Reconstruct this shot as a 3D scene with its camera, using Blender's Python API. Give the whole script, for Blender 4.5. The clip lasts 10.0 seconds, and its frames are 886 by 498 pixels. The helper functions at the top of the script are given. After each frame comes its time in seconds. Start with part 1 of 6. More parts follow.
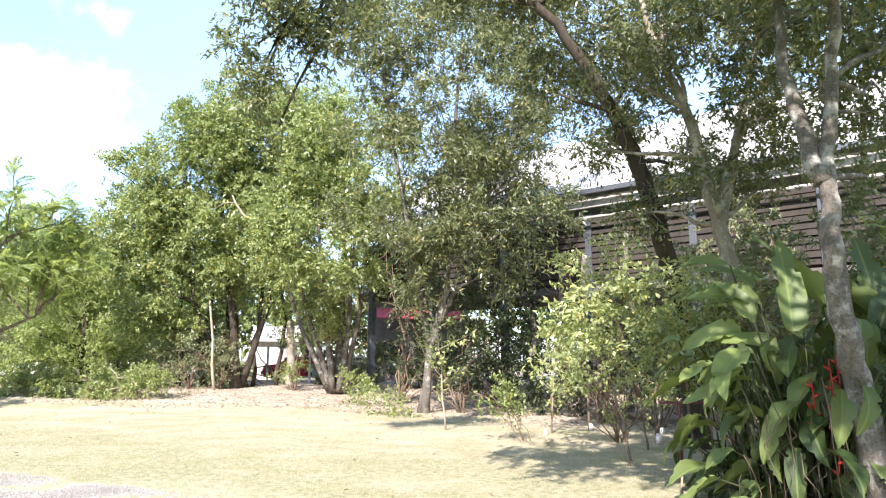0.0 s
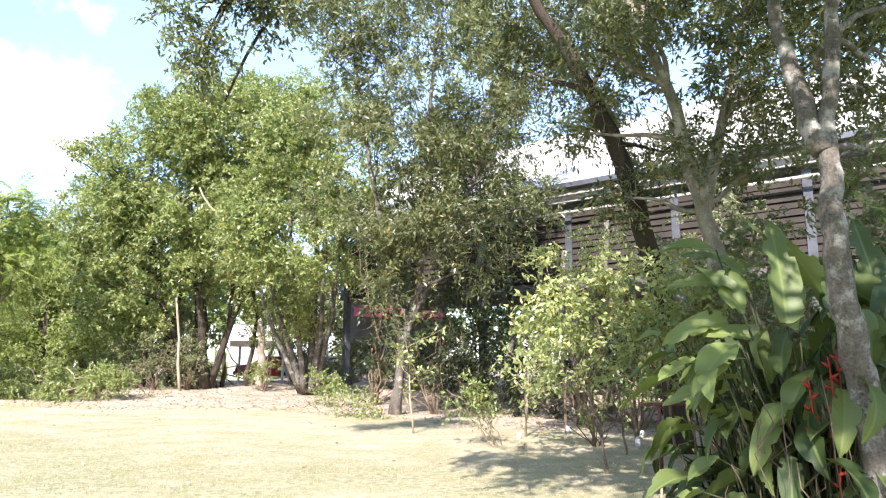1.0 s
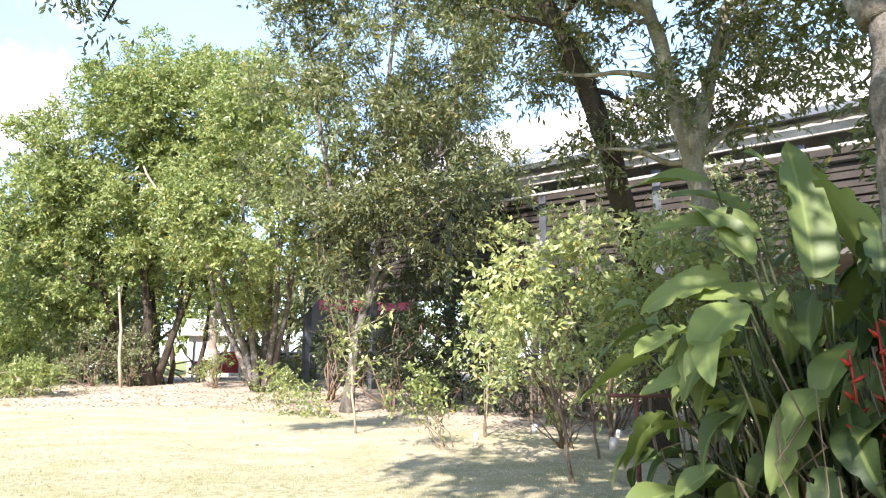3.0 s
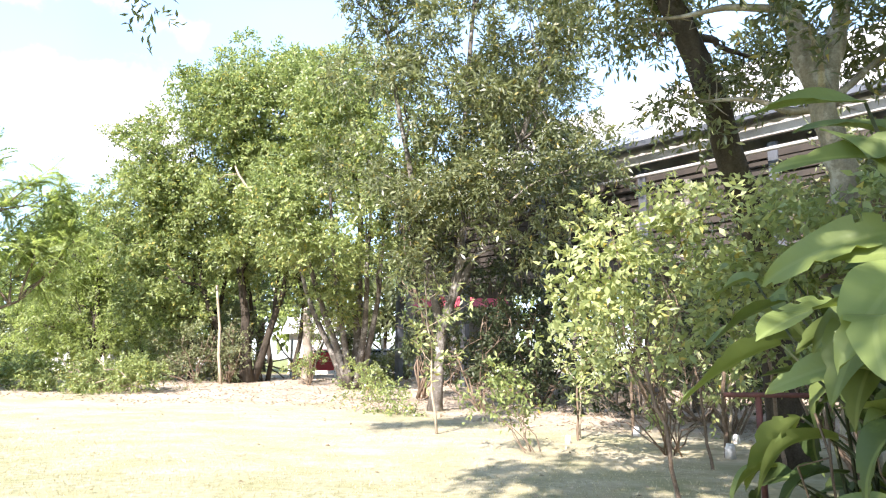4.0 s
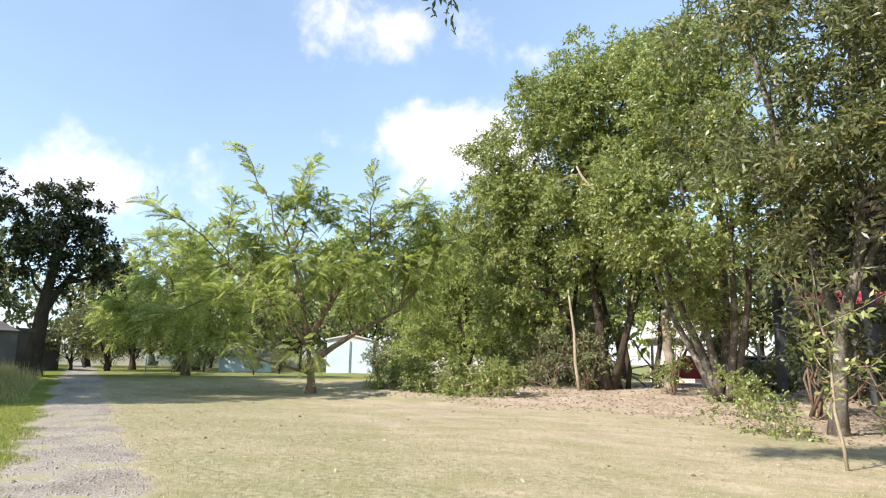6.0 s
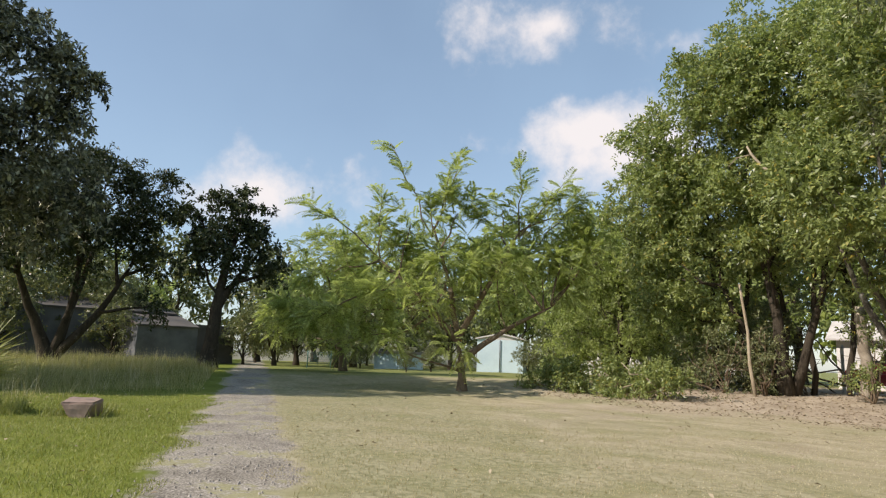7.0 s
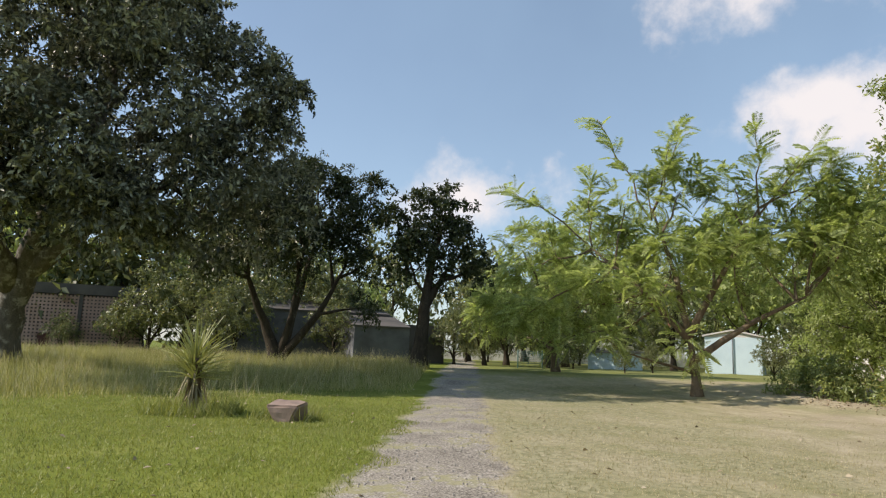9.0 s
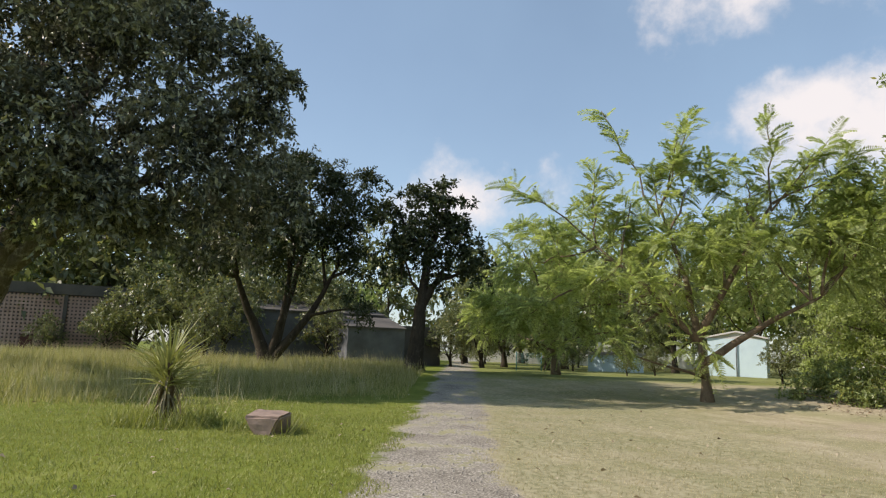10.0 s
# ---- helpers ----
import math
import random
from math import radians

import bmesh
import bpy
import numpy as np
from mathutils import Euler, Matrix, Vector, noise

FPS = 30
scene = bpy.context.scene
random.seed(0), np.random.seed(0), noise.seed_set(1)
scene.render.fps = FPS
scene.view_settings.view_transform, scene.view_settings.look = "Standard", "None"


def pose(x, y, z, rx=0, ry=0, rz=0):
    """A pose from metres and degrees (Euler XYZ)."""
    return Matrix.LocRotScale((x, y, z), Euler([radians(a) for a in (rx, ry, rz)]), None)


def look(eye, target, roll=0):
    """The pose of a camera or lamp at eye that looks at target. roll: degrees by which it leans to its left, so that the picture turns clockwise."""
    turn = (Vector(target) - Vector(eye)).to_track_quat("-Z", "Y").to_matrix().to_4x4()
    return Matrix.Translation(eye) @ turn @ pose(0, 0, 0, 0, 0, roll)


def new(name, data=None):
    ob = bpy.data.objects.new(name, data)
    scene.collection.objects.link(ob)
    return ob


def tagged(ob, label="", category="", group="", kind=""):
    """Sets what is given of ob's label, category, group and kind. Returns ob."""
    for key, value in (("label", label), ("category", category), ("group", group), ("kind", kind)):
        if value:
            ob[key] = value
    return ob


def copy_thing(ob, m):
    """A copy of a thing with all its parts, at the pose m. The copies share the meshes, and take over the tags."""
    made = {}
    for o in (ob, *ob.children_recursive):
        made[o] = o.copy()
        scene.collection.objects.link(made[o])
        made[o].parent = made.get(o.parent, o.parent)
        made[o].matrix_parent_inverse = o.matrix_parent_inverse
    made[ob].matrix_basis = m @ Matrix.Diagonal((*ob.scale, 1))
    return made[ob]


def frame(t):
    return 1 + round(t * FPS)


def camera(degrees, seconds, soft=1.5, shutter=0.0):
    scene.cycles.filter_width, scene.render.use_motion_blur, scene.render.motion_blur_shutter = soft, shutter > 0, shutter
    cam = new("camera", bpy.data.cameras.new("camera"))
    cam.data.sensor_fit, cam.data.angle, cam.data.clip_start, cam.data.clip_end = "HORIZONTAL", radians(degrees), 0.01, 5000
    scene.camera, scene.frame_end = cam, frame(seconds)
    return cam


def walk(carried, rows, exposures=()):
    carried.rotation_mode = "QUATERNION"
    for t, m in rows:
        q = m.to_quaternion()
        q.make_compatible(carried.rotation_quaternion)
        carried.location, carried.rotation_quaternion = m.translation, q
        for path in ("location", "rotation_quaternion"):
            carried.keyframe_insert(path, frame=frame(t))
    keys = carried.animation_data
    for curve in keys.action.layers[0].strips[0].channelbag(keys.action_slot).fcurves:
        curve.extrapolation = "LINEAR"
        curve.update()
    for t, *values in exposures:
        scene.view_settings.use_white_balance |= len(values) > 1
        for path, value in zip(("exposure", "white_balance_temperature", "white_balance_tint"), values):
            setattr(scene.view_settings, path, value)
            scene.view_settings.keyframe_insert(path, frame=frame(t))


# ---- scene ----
cam = camera(67.7, 10.0, soft=1.2)
PATH = [
    (0, (0.051, 0.155, 1.594), (0.045, 2.127, 1.931), 0.4),
    (0.5, (0.221, 0.631, 1.572), (0.243, 2.602, 1.911), 0.5),
    (1, (0.427, 1.12, 1.555), (0.465, 3.091, 1.894), 0.4),
    (1.5, (0.549, 1.617, 1.508), (0.608, 3.587, 1.846), 0.5),
    (2, (0.712, 2.109, 1.443), (0.793, 4.078, 1.783), 0.6),
    (3.3, (1.246, 3.39, 1.349), (1.336, 5.359, 1.688), 0.5),
    (3.5, (1.316, 3.593, 1.345), (1.35, 5.564, 1.683), 0.4),
    (4, (1.469, 4.184, 1.303), (1.257, 6.145, 1.635), 0.4),
    (4.5, (1.593, 4.715, 1.372), (1.157, 6.639, 1.702), 0.3),
    (5, (1.551, 5.116, 1.434), (0.731, 6.909, 1.768), 0.6),
    (5.5, (1.394, 5.384, 1.389), (0.373, 7.071, 1.723), 0.8),
    (5.7, (1.32, 5.491, 1.372), (0.237, 7.139, 1.705), 0.8),
    (6.8, (0.727, 6.151, 1.225), (-0.718, 7.494, 1.556), 2.3),
    (7, (0.591, 6.22, 1.217), (-0.914, 7.497, 1.543), 2.1),
    (7.5, (0.22, 6.433, 1.192), (-1.432, 7.515, 1.51), 2.0),
    (8, (-0.227, 6.617, 1.181), (-2.017, 7.456, 1.487), 2.1),
    (8.5, (-0.668, 6.86, 1.185), (-2.494, 7.616, 1.489), 2.2),
    (9, (-1.127, 7.159, 1.227), (-2.952, 7.917, 1.529), 2.0),
    (9.5, (-1.602, 7.325, 1.265), (-3.425, 8.088, 1.568), 2.1),
    (10, (-2.105, 7.535, 1.285), (-3.926, 8.305, 1.59), 2.0),
]
# exposure follows the clip's own camera: bright under the trees, darker in the open
EXPOSE = [(0.0, 1.43, 6150, 20), (2.0, 1.48, 6180, 21), (3.5, 1.6, 6180, 20), (4.5, 1.72, 6180, 20), (5.0, 1.4, 6280, 19), (5.5, 1.06, 6450, 18), (6.3, 0.5, 6720, 16), (7.0, 0.08, 6900, 15), (10.0, 0.08, 6900, 15)]
walk(cam, [(t, look(eye, target, roll)) for t, eye, target, roll in PATH], EXPOSE)

# ---- sky and sun ----
SUN_TO = Vector((-0.30, -0.954, 0.0)).normalized()
SUN_EL = radians(40)
world = bpy.data.worlds.new("sky")
scene.world = world
world.use_nodes = True
wn, wl = world.node_tree.nodes, world.node_tree.links
wn.clear()


def wnode(kind, **kw):
    n = wn.new(kind)
    for k, v in kw.items():
        if k == "op":
            n.operation = v
        elif k == "val":
            for i, x in v.items():
                n.inputs[i].default_value = x
    return n


sky = wn.new("ShaderNodeTexSky")
sky.sky_type = "NISHITA"
sky.sun_disc = False
sky.sun_elevation = SUN_EL
sky.sun_rotation = math.atan2(SUN_TO.x, SUN_TO.y)
sky.air_density, sky.dust_density, sky.ozone_density = 1.0, 0.6, 1.2
coord = wn.new("ShaderNodeTexCoord")
cl_noise = wnode("ShaderNodeTexNoise", val={"Scale": 6.5, "Detail": 10.0, "Roughness": 0.6})
wl.new(coord.outputs["Generated"], cl_noise.inputs["Vector"])
# cumulus banks: a direction and a spread each
CLOUDS = [(-0.524, 0.802, 0.30, 0.20, 0.9), (-0.431, 0.79, 0.437, 0.08, 0.45), (-0.58, 0.67, 0.475, 0.16, 0.85), (-0.57, 0.755, 0.33, 0.15, 0.9),
          (-0.66, 0.68, 0.31, 0.13, 0.6), (-0.888, 0.393, 0.235, 0.17, 0.75)]
total = None
for cx, cy, cz, spread, force in CLOUDS:
    v = Vector((cx, cy, cz)).normalized()
    sub = wnode("ShaderNodeVectorMath", op="SUBTRACT")
    wl.new(coord.outputs["Generated"], sub.inputs[0])
    sub.inputs[1].default_value = v
    mul = wnode("ShaderNodeVectorMath", op="MULTIPLY")
    wl.new(sub.outputs[0], mul.inputs[0])
    mul.inputs[1].default_value = (1.0, 1.0, 2.2)
    length = wnode("ShaderNodeVectorMath", op="LENGTH")
    wl.new(mul.outputs[0], length.inputs[0])
    fall = wn.new("ShaderNodeMapRange")
    wl.new(length.outputs["Value"], fall.inputs["Value"])
    for i, x in ((1, 0.0), (2, spread * 1.5), (3, force), (4, 0.0)):
        fall.inputs[i].default_value = x
    if total is None:
        total = fall.outputs[0]
    else:
        mx = wnode("ShaderNodeMath", op="MAXIMUM")
        wl.new(total, mx.inputs[0]), wl.new(fall.outputs[0], mx.inputs[1])
        total = mx.outputs[0]
add = wnode("ShaderNodeMath", op="ADD")
rag = wnode("ShaderNodeMath", op="MULTIPLY", val={1: 1.6})
wl.new(cl_noise.outputs["Fac"], rag.inputs[0])
wl.new(total, add.inputs[0]), wl.new(rag.outputs[0], add.inputs[1])
cover = wn.new("ShaderNodeMapRange")
cover.interpolation_type = "SMOOTHSTEP"
wl.new(add.outputs[0], cover.inputs["Value"])
for i, x in ((1, 1.16), (2, 1.6), (3, 0.0), (4, 0.95)):
    cover.inputs[i].default_value = x
cl_mix = wn.new("ShaderNodeMix")
cl_mix.data_type = "RGBA"
veil_noise = wnode("ShaderNodeTexNoise", val={"Scale": 1.3, "Detail": 5.0})
wl.new(coord.outputs["Generated"], veil_noise.inputs["Vector"])
veil = wn.new("ShaderNodeMapRange")
wl.new(veil_noise.outputs["Fac"], veil.inputs["Value"])
for i, x in ((1, 0.3), (2, 0.75), (3, 0.18), (4, 0.42)):
    veil.inputs[i].default_value = x
hazy = wn.new("ShaderNodeMix")
hazy.data_type = "RGBA"
wl.new(veil.outputs[0], hazy.inputs[0])
wl.new(sky.outputs[0], hazy.inputs[6])
hazy.inputs[7].default_value = (3.9, 6.0, 7.8, 1)
wl.new(cover.outputs[0], cl_mix.inputs[0])
wl.new(hazy.outputs[2], cl_mix.inputs[6])
cl_mix.inputs[7].default_value = (6.4, 6.35, 6.5, 1)
back = wn.new("ShaderNodeBackground")
back.inputs["Strength"].default_value = 0.135
wl.new(cl_mix.outputs[2], back.inputs["Color"])
w_out = wn.new("ShaderNodeOutputWorld")
wl.new(back.outputs[0], w_out.inputs["Surface"])

sun = new("sun", bpy.data.lights.new("sun", "SUN"))
sun.data.energy, sun.data.angle, sun.data.color = 4.7, radians(0.6), (1.0, 0.95, 0.86)
sun_way = Vector((SUN_TO.x * math.cos(SUN_EL), SUN_TO.y * math.cos(SUN_EL), math.sin(SUN_EL)))
sun.matrix_world = Matrix.Translation((0, 0, 40)) @ sun_way.to_track_quat("Z", "Y").to_matrix().to_4x4()


# ---- materials ----
class Nodes:
    """A node material under construction."""

    def __init__(self, name, rough=0.8, spec=0.3, metal=0.0):
        self.mat = bpy.data.materials.new(name)
        self.mat.use_nodes = True
        self.n, self.l = self.mat.node_tree.nodes, self.mat.node_tree.links
        self.b = self.n["Principled BSDF"]
        self.out = self.n["Material Output"]
        self.b.inputs["Roughness"].default_value = rough
        self.b.inputs["Specular IOR Level"].default_value = spec
        self.b.inputs["Metallic"].default_value = metal

    def noise(self, scale, detail=4.0, rough=0.6, space="Object", stretch=None):
        t = self.n.new("ShaderNodeTexNoise")
        t.inputs["Scale"].default_value, t.inputs["Detail"].default_value, t.inputs["Roughness"].default_value = scale, detail, rough
        v = self.position() if space == "World" else self.coord("Object")
        if stretch:
            m = self.n.new("ShaderNodeMapping")
            m.inputs["Scale"].default_value = stretch
            self.l.new(v, m.inputs["Vector"])
            v = m.outputs[0]
        self.l.new(v, t.inputs["Vector"])
        return t.outputs["Fac"]

    def coord(self, which):
        return self.n.new("ShaderNodeTexCoord").outputs[which]

    def position(self):
        return self.n.new("ShaderNodeNewGeometry").outputs["Position"]

    def island(self):
        return self.n.new("ShaderNodeNewGeometry").outputs["Random Per Island"]

    def per_object(self):
        return self.n.new("ShaderNodeObjectInfo").outputs["Random"]

    def math(self, op, a, b=None, c=None):
        m = self.n.new("ShaderNodeMath")
        m.operation = op
        for i, v in enumerate((a, b, c)):
            if v is None:
                continue
            if isinstance(v, (int, float)):
                m.inputs[i].default_value = v
            else:
                self.l.new(v, m.inputs[i])
        return m.outputs[0]

    def step(self, v, lo, hi, a=0.0, b=1.0):
        m = self.n.new("ShaderNodeMapRange")
        m.interpolation_type = "SMOOTHSTEP"
        self.l.new(v, m.inputs["Value"])
        for i, x in ((1, lo), (2, hi), (3, a), (4, b)):
            m.inputs[i].default_value = x
        return m.outputs[0]

    def ramp(self, v, stops):
        r = self.n.new("ShaderNodeValToRGB")
        while len(r.color_ramp.elements) < len(stops):
            r.color_ramp.elements.new(0.5)
        for e, (p, c) in zip(r.color_ramp.elements, stops):
            e.position, e.color = p, (*c, 1)
        self.l.new(v, r.inputs[0])
        return r.outputs[0]

    def mix(self, f, a, b, mode="MIX"):
        m = self.n.new("ShaderNodeMix")
        m.data_type, m.blend_type = "RGBA", mode
        for i, v in ((0, f), (6, a), (7, b)):
            if isinstance(v, tuple):
                m.inputs[i].default_value = (*v, 1)
            elif isinstance(v, (int, float)):
                m.inputs[i].default_value = v
            else:
                self.l.new(v, m.inputs[i])
        return m.outputs[2]

    def color(self, c):
        if isinstance(c, tuple):
            self.b.inputs["Base Color"].default_value = (*c, 1)
        else:
            self.l.new(c, self.b.inputs["Base Color"])
        return self

    def bump(self, h, strength=0.4, distance=0.02):
        b = self.n.new("ShaderNodeBump")
        b.inputs["Strength"].default_value, b.inputs["Distance"].default_value = strength, distance
        self.l.new(h, b.inputs["Height"])
        self.l.new(b.outputs[0], self.b.inputs["Normal"])
        return self


def leaf_material(name, dark, mid, light, rough=0.38, thin=0.36, odd=None, spec=0.6):
    """Leaves: the colour varies from leaf to leaf and over the crown, some light passes through."""
    m = Nodes(name, rough, spec)
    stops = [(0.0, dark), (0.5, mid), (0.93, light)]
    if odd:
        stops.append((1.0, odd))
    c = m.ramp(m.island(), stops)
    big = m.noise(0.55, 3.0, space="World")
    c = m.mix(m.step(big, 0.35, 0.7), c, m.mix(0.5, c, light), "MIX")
    m.color(c)
    tr = m.n.new("ShaderNodeBsdfTranslucent")
    m.l.new(m.mix(1.0, c, (1.4, 1.42, 0.95), "MULTIPLY"), tr.inputs["Color"])
    mx = m.n.new("ShaderNodeMixShader")
    mx.inputs[0].default_value = thin
    m.l.new(m.b.outputs[0], mx.inputs[1]), m.l.new(tr.outputs[0], mx.inputs[2])
    m.l.new(mx.outputs[0], m.out.inputs["Surface"])
    return m.mat


def bark_material(name, dark, mid, pale, lichen=0.5):
    m = Nodes(name, 0.9, 0.15)
    ridges = m.noise(9.0, 6.0, 0.65, stretch=(1, 1, 0.22))
    spots = m.noise(3.2, 5.0, 0.7)
    fine = m.noise(40.0, 3.0)
    c = m.ramp(ridges, [(0.3, dark), (0.62, mid)])
    c = m.mix(m.step(spots, 0.62 - 0.16 * lichen, 0.74 - 0.14 * lichen), c, pale)
    c = m.mix(0.25, c, m.ramp(fine, [(0.3, dark), (0.7, pale)]))
    m.color(c).bump(m.math("ADD", ridges, m.math("MULTIPLY", fine, 0.4)), 0.8, 0.03)
    return m.mat


def plain_material(name, a, b, scale=4.0, rough=0.7, spec=0.3, metal=0.0, bump=0.2, stain=(0.35, 0.75), fine=60.0):
    """Two tones of one surface: broad stains and a fine grain with a little relief."""
    m = Nodes(name, rough, spec, metal)
    broad, grain = m.noise(scale, 5.0), m.noise(fine, 3.0)
    c = m.mix(m.step(broad, *stain), a, b)
    c = m.mix(0.12, c, m.ramp(grain, [(0.35, (0.02, 0.02, 0.02)), (0.65, tuple(min(1, 1.25 * v + 0.02) for v in a))]))
    m.color(c).bump(m.math("ADD", broad, m.math("MULTIPLY", grain, 0.5)), bump, 0.01)
    return m.mat


LEAF_LIME = leaf_material("leaf_lime", (0.114, 0.15, 0.049), (0.203, 0.252, 0.085), (0.362, 0.412, 0.158), odd=(0.468, 0.343, 0.0624))
LEAF_MID = leaf_material("leaf_mid", (0.074, 0.09, 0.04), (0.132, 0.153, 0.066), (0.235, 0.255, 0.12), odd=(0.379, 0.272, 0.0454))
# for dark crowns, and for thickets with the wood's shade put into the colour
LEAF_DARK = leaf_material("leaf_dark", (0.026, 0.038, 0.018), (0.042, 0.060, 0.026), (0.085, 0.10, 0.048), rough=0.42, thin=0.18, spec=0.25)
# grey-green; near-black leaves paint the crown's inner shade, pale ones its sunlit highlights
LEAF_GREY = leaf_material("leaf_grey_shade_glint", (0.014, 0.018, 0.01), (0.052, 0.06, 0.034), (0.46, 0.46, 0.3), rough=0.42, thin=0.1, spec=0.45)
LEAF_FERN = leaf_material("leaf_feathery", (0.165, 0.205, 0.072), (0.275, 0.325, 0.118), (0.435, 0.49, 0.205), rough=0.5, thin=0.56)
LEAF_SHRUB = leaf_material("leaf_shrub", (0.17, 0.21, 0.075), (0.29, 0.335, 0.125), (0.47, 0.5, 0.22), rough=0.45, thin=0.35, odd=(0.441, 0.315, 0.042))
LEAF_DRY = leaf_material("leaf_olive", (0.0968, 0.114, 0.0528), (0.171, 0.196, 0.088), (0.292, 0.314, 0.154), rough=0.6, thin=0.25, odd=(0.308, 0.2, 0.0924))
BARK_GREY = bark_material("bark_grey", (0.05, 0.042, 0.032), (0.14, 0.118, 0.092), (0.38, 0.355, 0.31), 0.75)
BARK_DARK = bark_material("bark_dark", (0.025, 0.019, 0.014), (0.07, 0.055, 0.04), (0.15, 0.13, 0.1), 0.25)
BARK_PALE = bark_material("bark_pale", (0.13, 0.11, 0.075), (0.27, 0.235, 0.165), (0.47, 0.43, 0.34), 0.75)
BARK_WARM = bark_material("bark_warm", (0.09, 0.062, 0.042), (0.23, 0.165, 0.11), (0.42, 0.34, 0.25), 0.4)
STICK_PALE = bark_material("stick_pale", (0.22, 0.17, 0.11), (0.42, 0.35, 0.25), (0.55, 0.48, 0.38), 0.5)


# ---- mesh tools ----
class Shape:
    """Vertices and faces gathered by parts and turned into one mesh."""

    def __init__(self):
        self.v, self.f = [], []

    def tube(self, pts, radii, sides=7, cap=True):
        pts = [Vector(p) for p in pts]
        base, ref = len(self.v), Vector((0.31, 0.17, 0.93))
        for i, p in enumerate(pts):
            d = (pts[min(i + 1, len(pts) - 1)] - pts[max(i - 1, 0)]).normalized()
            a = d.cross(ref if abs(d.dot(ref)) < 0.95 else Vector((1, 0, 0))).normalized()
            b = d.cross(a)
            for k in range(sides):
                w = 2 * math.pi * k / sides
                self.v.append(p + (a * math.cos(w) + b * math.sin(w)) * radii[i])
        for i in range(len(pts) - 1):
            for k in range(sides):
                k2 = (k + 1) % sides
                self.f.append((base + i * sides + k, base + i * sides + k2, base + (i + 1) * sides + k2, base + (i + 1) * sides + k))
        if cap:
            self.f.append(tuple(base + k for k in range(sides))[::-1])
            self.f.append(tuple(base + (len(pts) - 1) * sides + k for k in range(sides)))
        return self

    def box(self, lo, hi, m=None):
        base = len(self.v)
        for z in (lo[2], hi[2]):
            for x, y in ((lo[0], lo[1]), (hi[0], lo[1]), (hi[0], hi[1]), (lo[0], hi[1])):
                p = Vector((x, y, z))
                self.v.append(m @ p if m else p)
        for q in ((0, 3, 2, 1), (4, 5, 6, 7), (0, 1, 5, 4), (1, 2, 6, 5), (2, 3, 7, 6), (3, 0, 4, 7)):
            self.f.append(tuple(base + i for i in q))
        return self

    def mesh(self, name, material, smooth=True):
        me = bpy.data.meshes.new(name)
        me.from_pydata([tuple(v) for v in self.v], [], self.f)
        me.materials.append(material)
        if smooth:
            me.polygons.foreach_set("use_smooth", [True] * len(me.polygons))
        me.update()
        return me


def quads(name, verts, material, smooth=False):
    """A mesh of loose four-cornered leaves from an array (n, 4, 3)."""
    n = len(verts)
    me = bpy.data.meshes.new(name)
    me.vertices.add(n * 4)
    me.vertices.foreach_set("co", np.ascontiguousarray(verts, np.float32).ravel())
    me.loops.add(n * 4)
    me.loops.foreach_set("vertex_index", np.arange(n * 4, dtype=np.int32))
    me.polygons.add(n)
    me.polygons.foreach_set("loop_start", np.arange(0, n * 4, 4, dtype=np.int32))
    me.materials.append(material)
    me.update(calc_edges=True)
    return me


def part(name, me, parent, label=""):
    ob = new(name, me)
    ob.parent = parent
    if label:
        ob["label"] = label
    return ob


def thing(name, place, label, category, group="", kind=""):
    ob = new(name)
    ob.empty_display_size = 0.2
    ob.location = place
    return tagged(ob, label, category, group, kind)


def unit(a):
    return a / (np.linalg.norm(a, axis=-1, keepdims=True) + 1e-9)


def leaf_quads(rng, p, d, length, width, upness=0.6):
    """Folded lance-shaped leaves at p pointing along d."""
    n = len(p)
    nor = unit(rng.normal(size=(n, 3)) * 0.7 + np.array([0, 0, upness]))
    side = unit(np.cross(d, nor))
    nor = np.cross(side, d)
    ln = (length * rng.uniform(0.7, 1.25, n))[:, None]
    wd = (width * rng.uniform(0.75, 1.2, n))[:, None]
    mid = p + d * ln * 0.45 + nor * wd * 0.18
    tip = p + d * ln - nor * ln * 0.12
    return np.stack([p, mid - side * wd * 0.5, tip, mid + side * wd * 0.5], 1)


def crown_points(rng, clumps, density, gap=0.0):
    """Places and outward ways of twigs: each clump is a heap of smaller rounded sprays with hollows between them."""
    ps, ds = [], []
    for x, y, z, r in clumps:
        n = max(6, int(density * r * r))
        m = max(4, int(5 + 9 * r))
        way = unit(rng.normal(size=(m, 3)) + np.array([0, 0, 0.25]))
        far = r * rng.uniform(0.5, 1.0, m)
        size = r * rng.uniform(0.26, 0.46, m) + 0.04
        pick = rng.integers(0, m, n)
        d = unit(rng.normal(size=(n, 3)) + way[pick] * 0.55 + np.array([0, 0, 0.2]))
        rad = size[pick] * (0.45 + 0.65 * rng.random(n) ** 0.6)
        p = np.array([x, y, z]) + (way * far[:, None])[pick] * np.array([1, 1, 0.9]) + d * rad[:, None] * np.array([1, 1, 0.8])
        if gap:
            keep = np.array([noise.noise(Vector(q) * 0.9) > gap * 0.7 - 0.5 for q in p])
            p, d = p[keep], d[keep]
        ps.append(p), ds.append(d)
    return np.concatenate(ps), np.concatenate(ds)


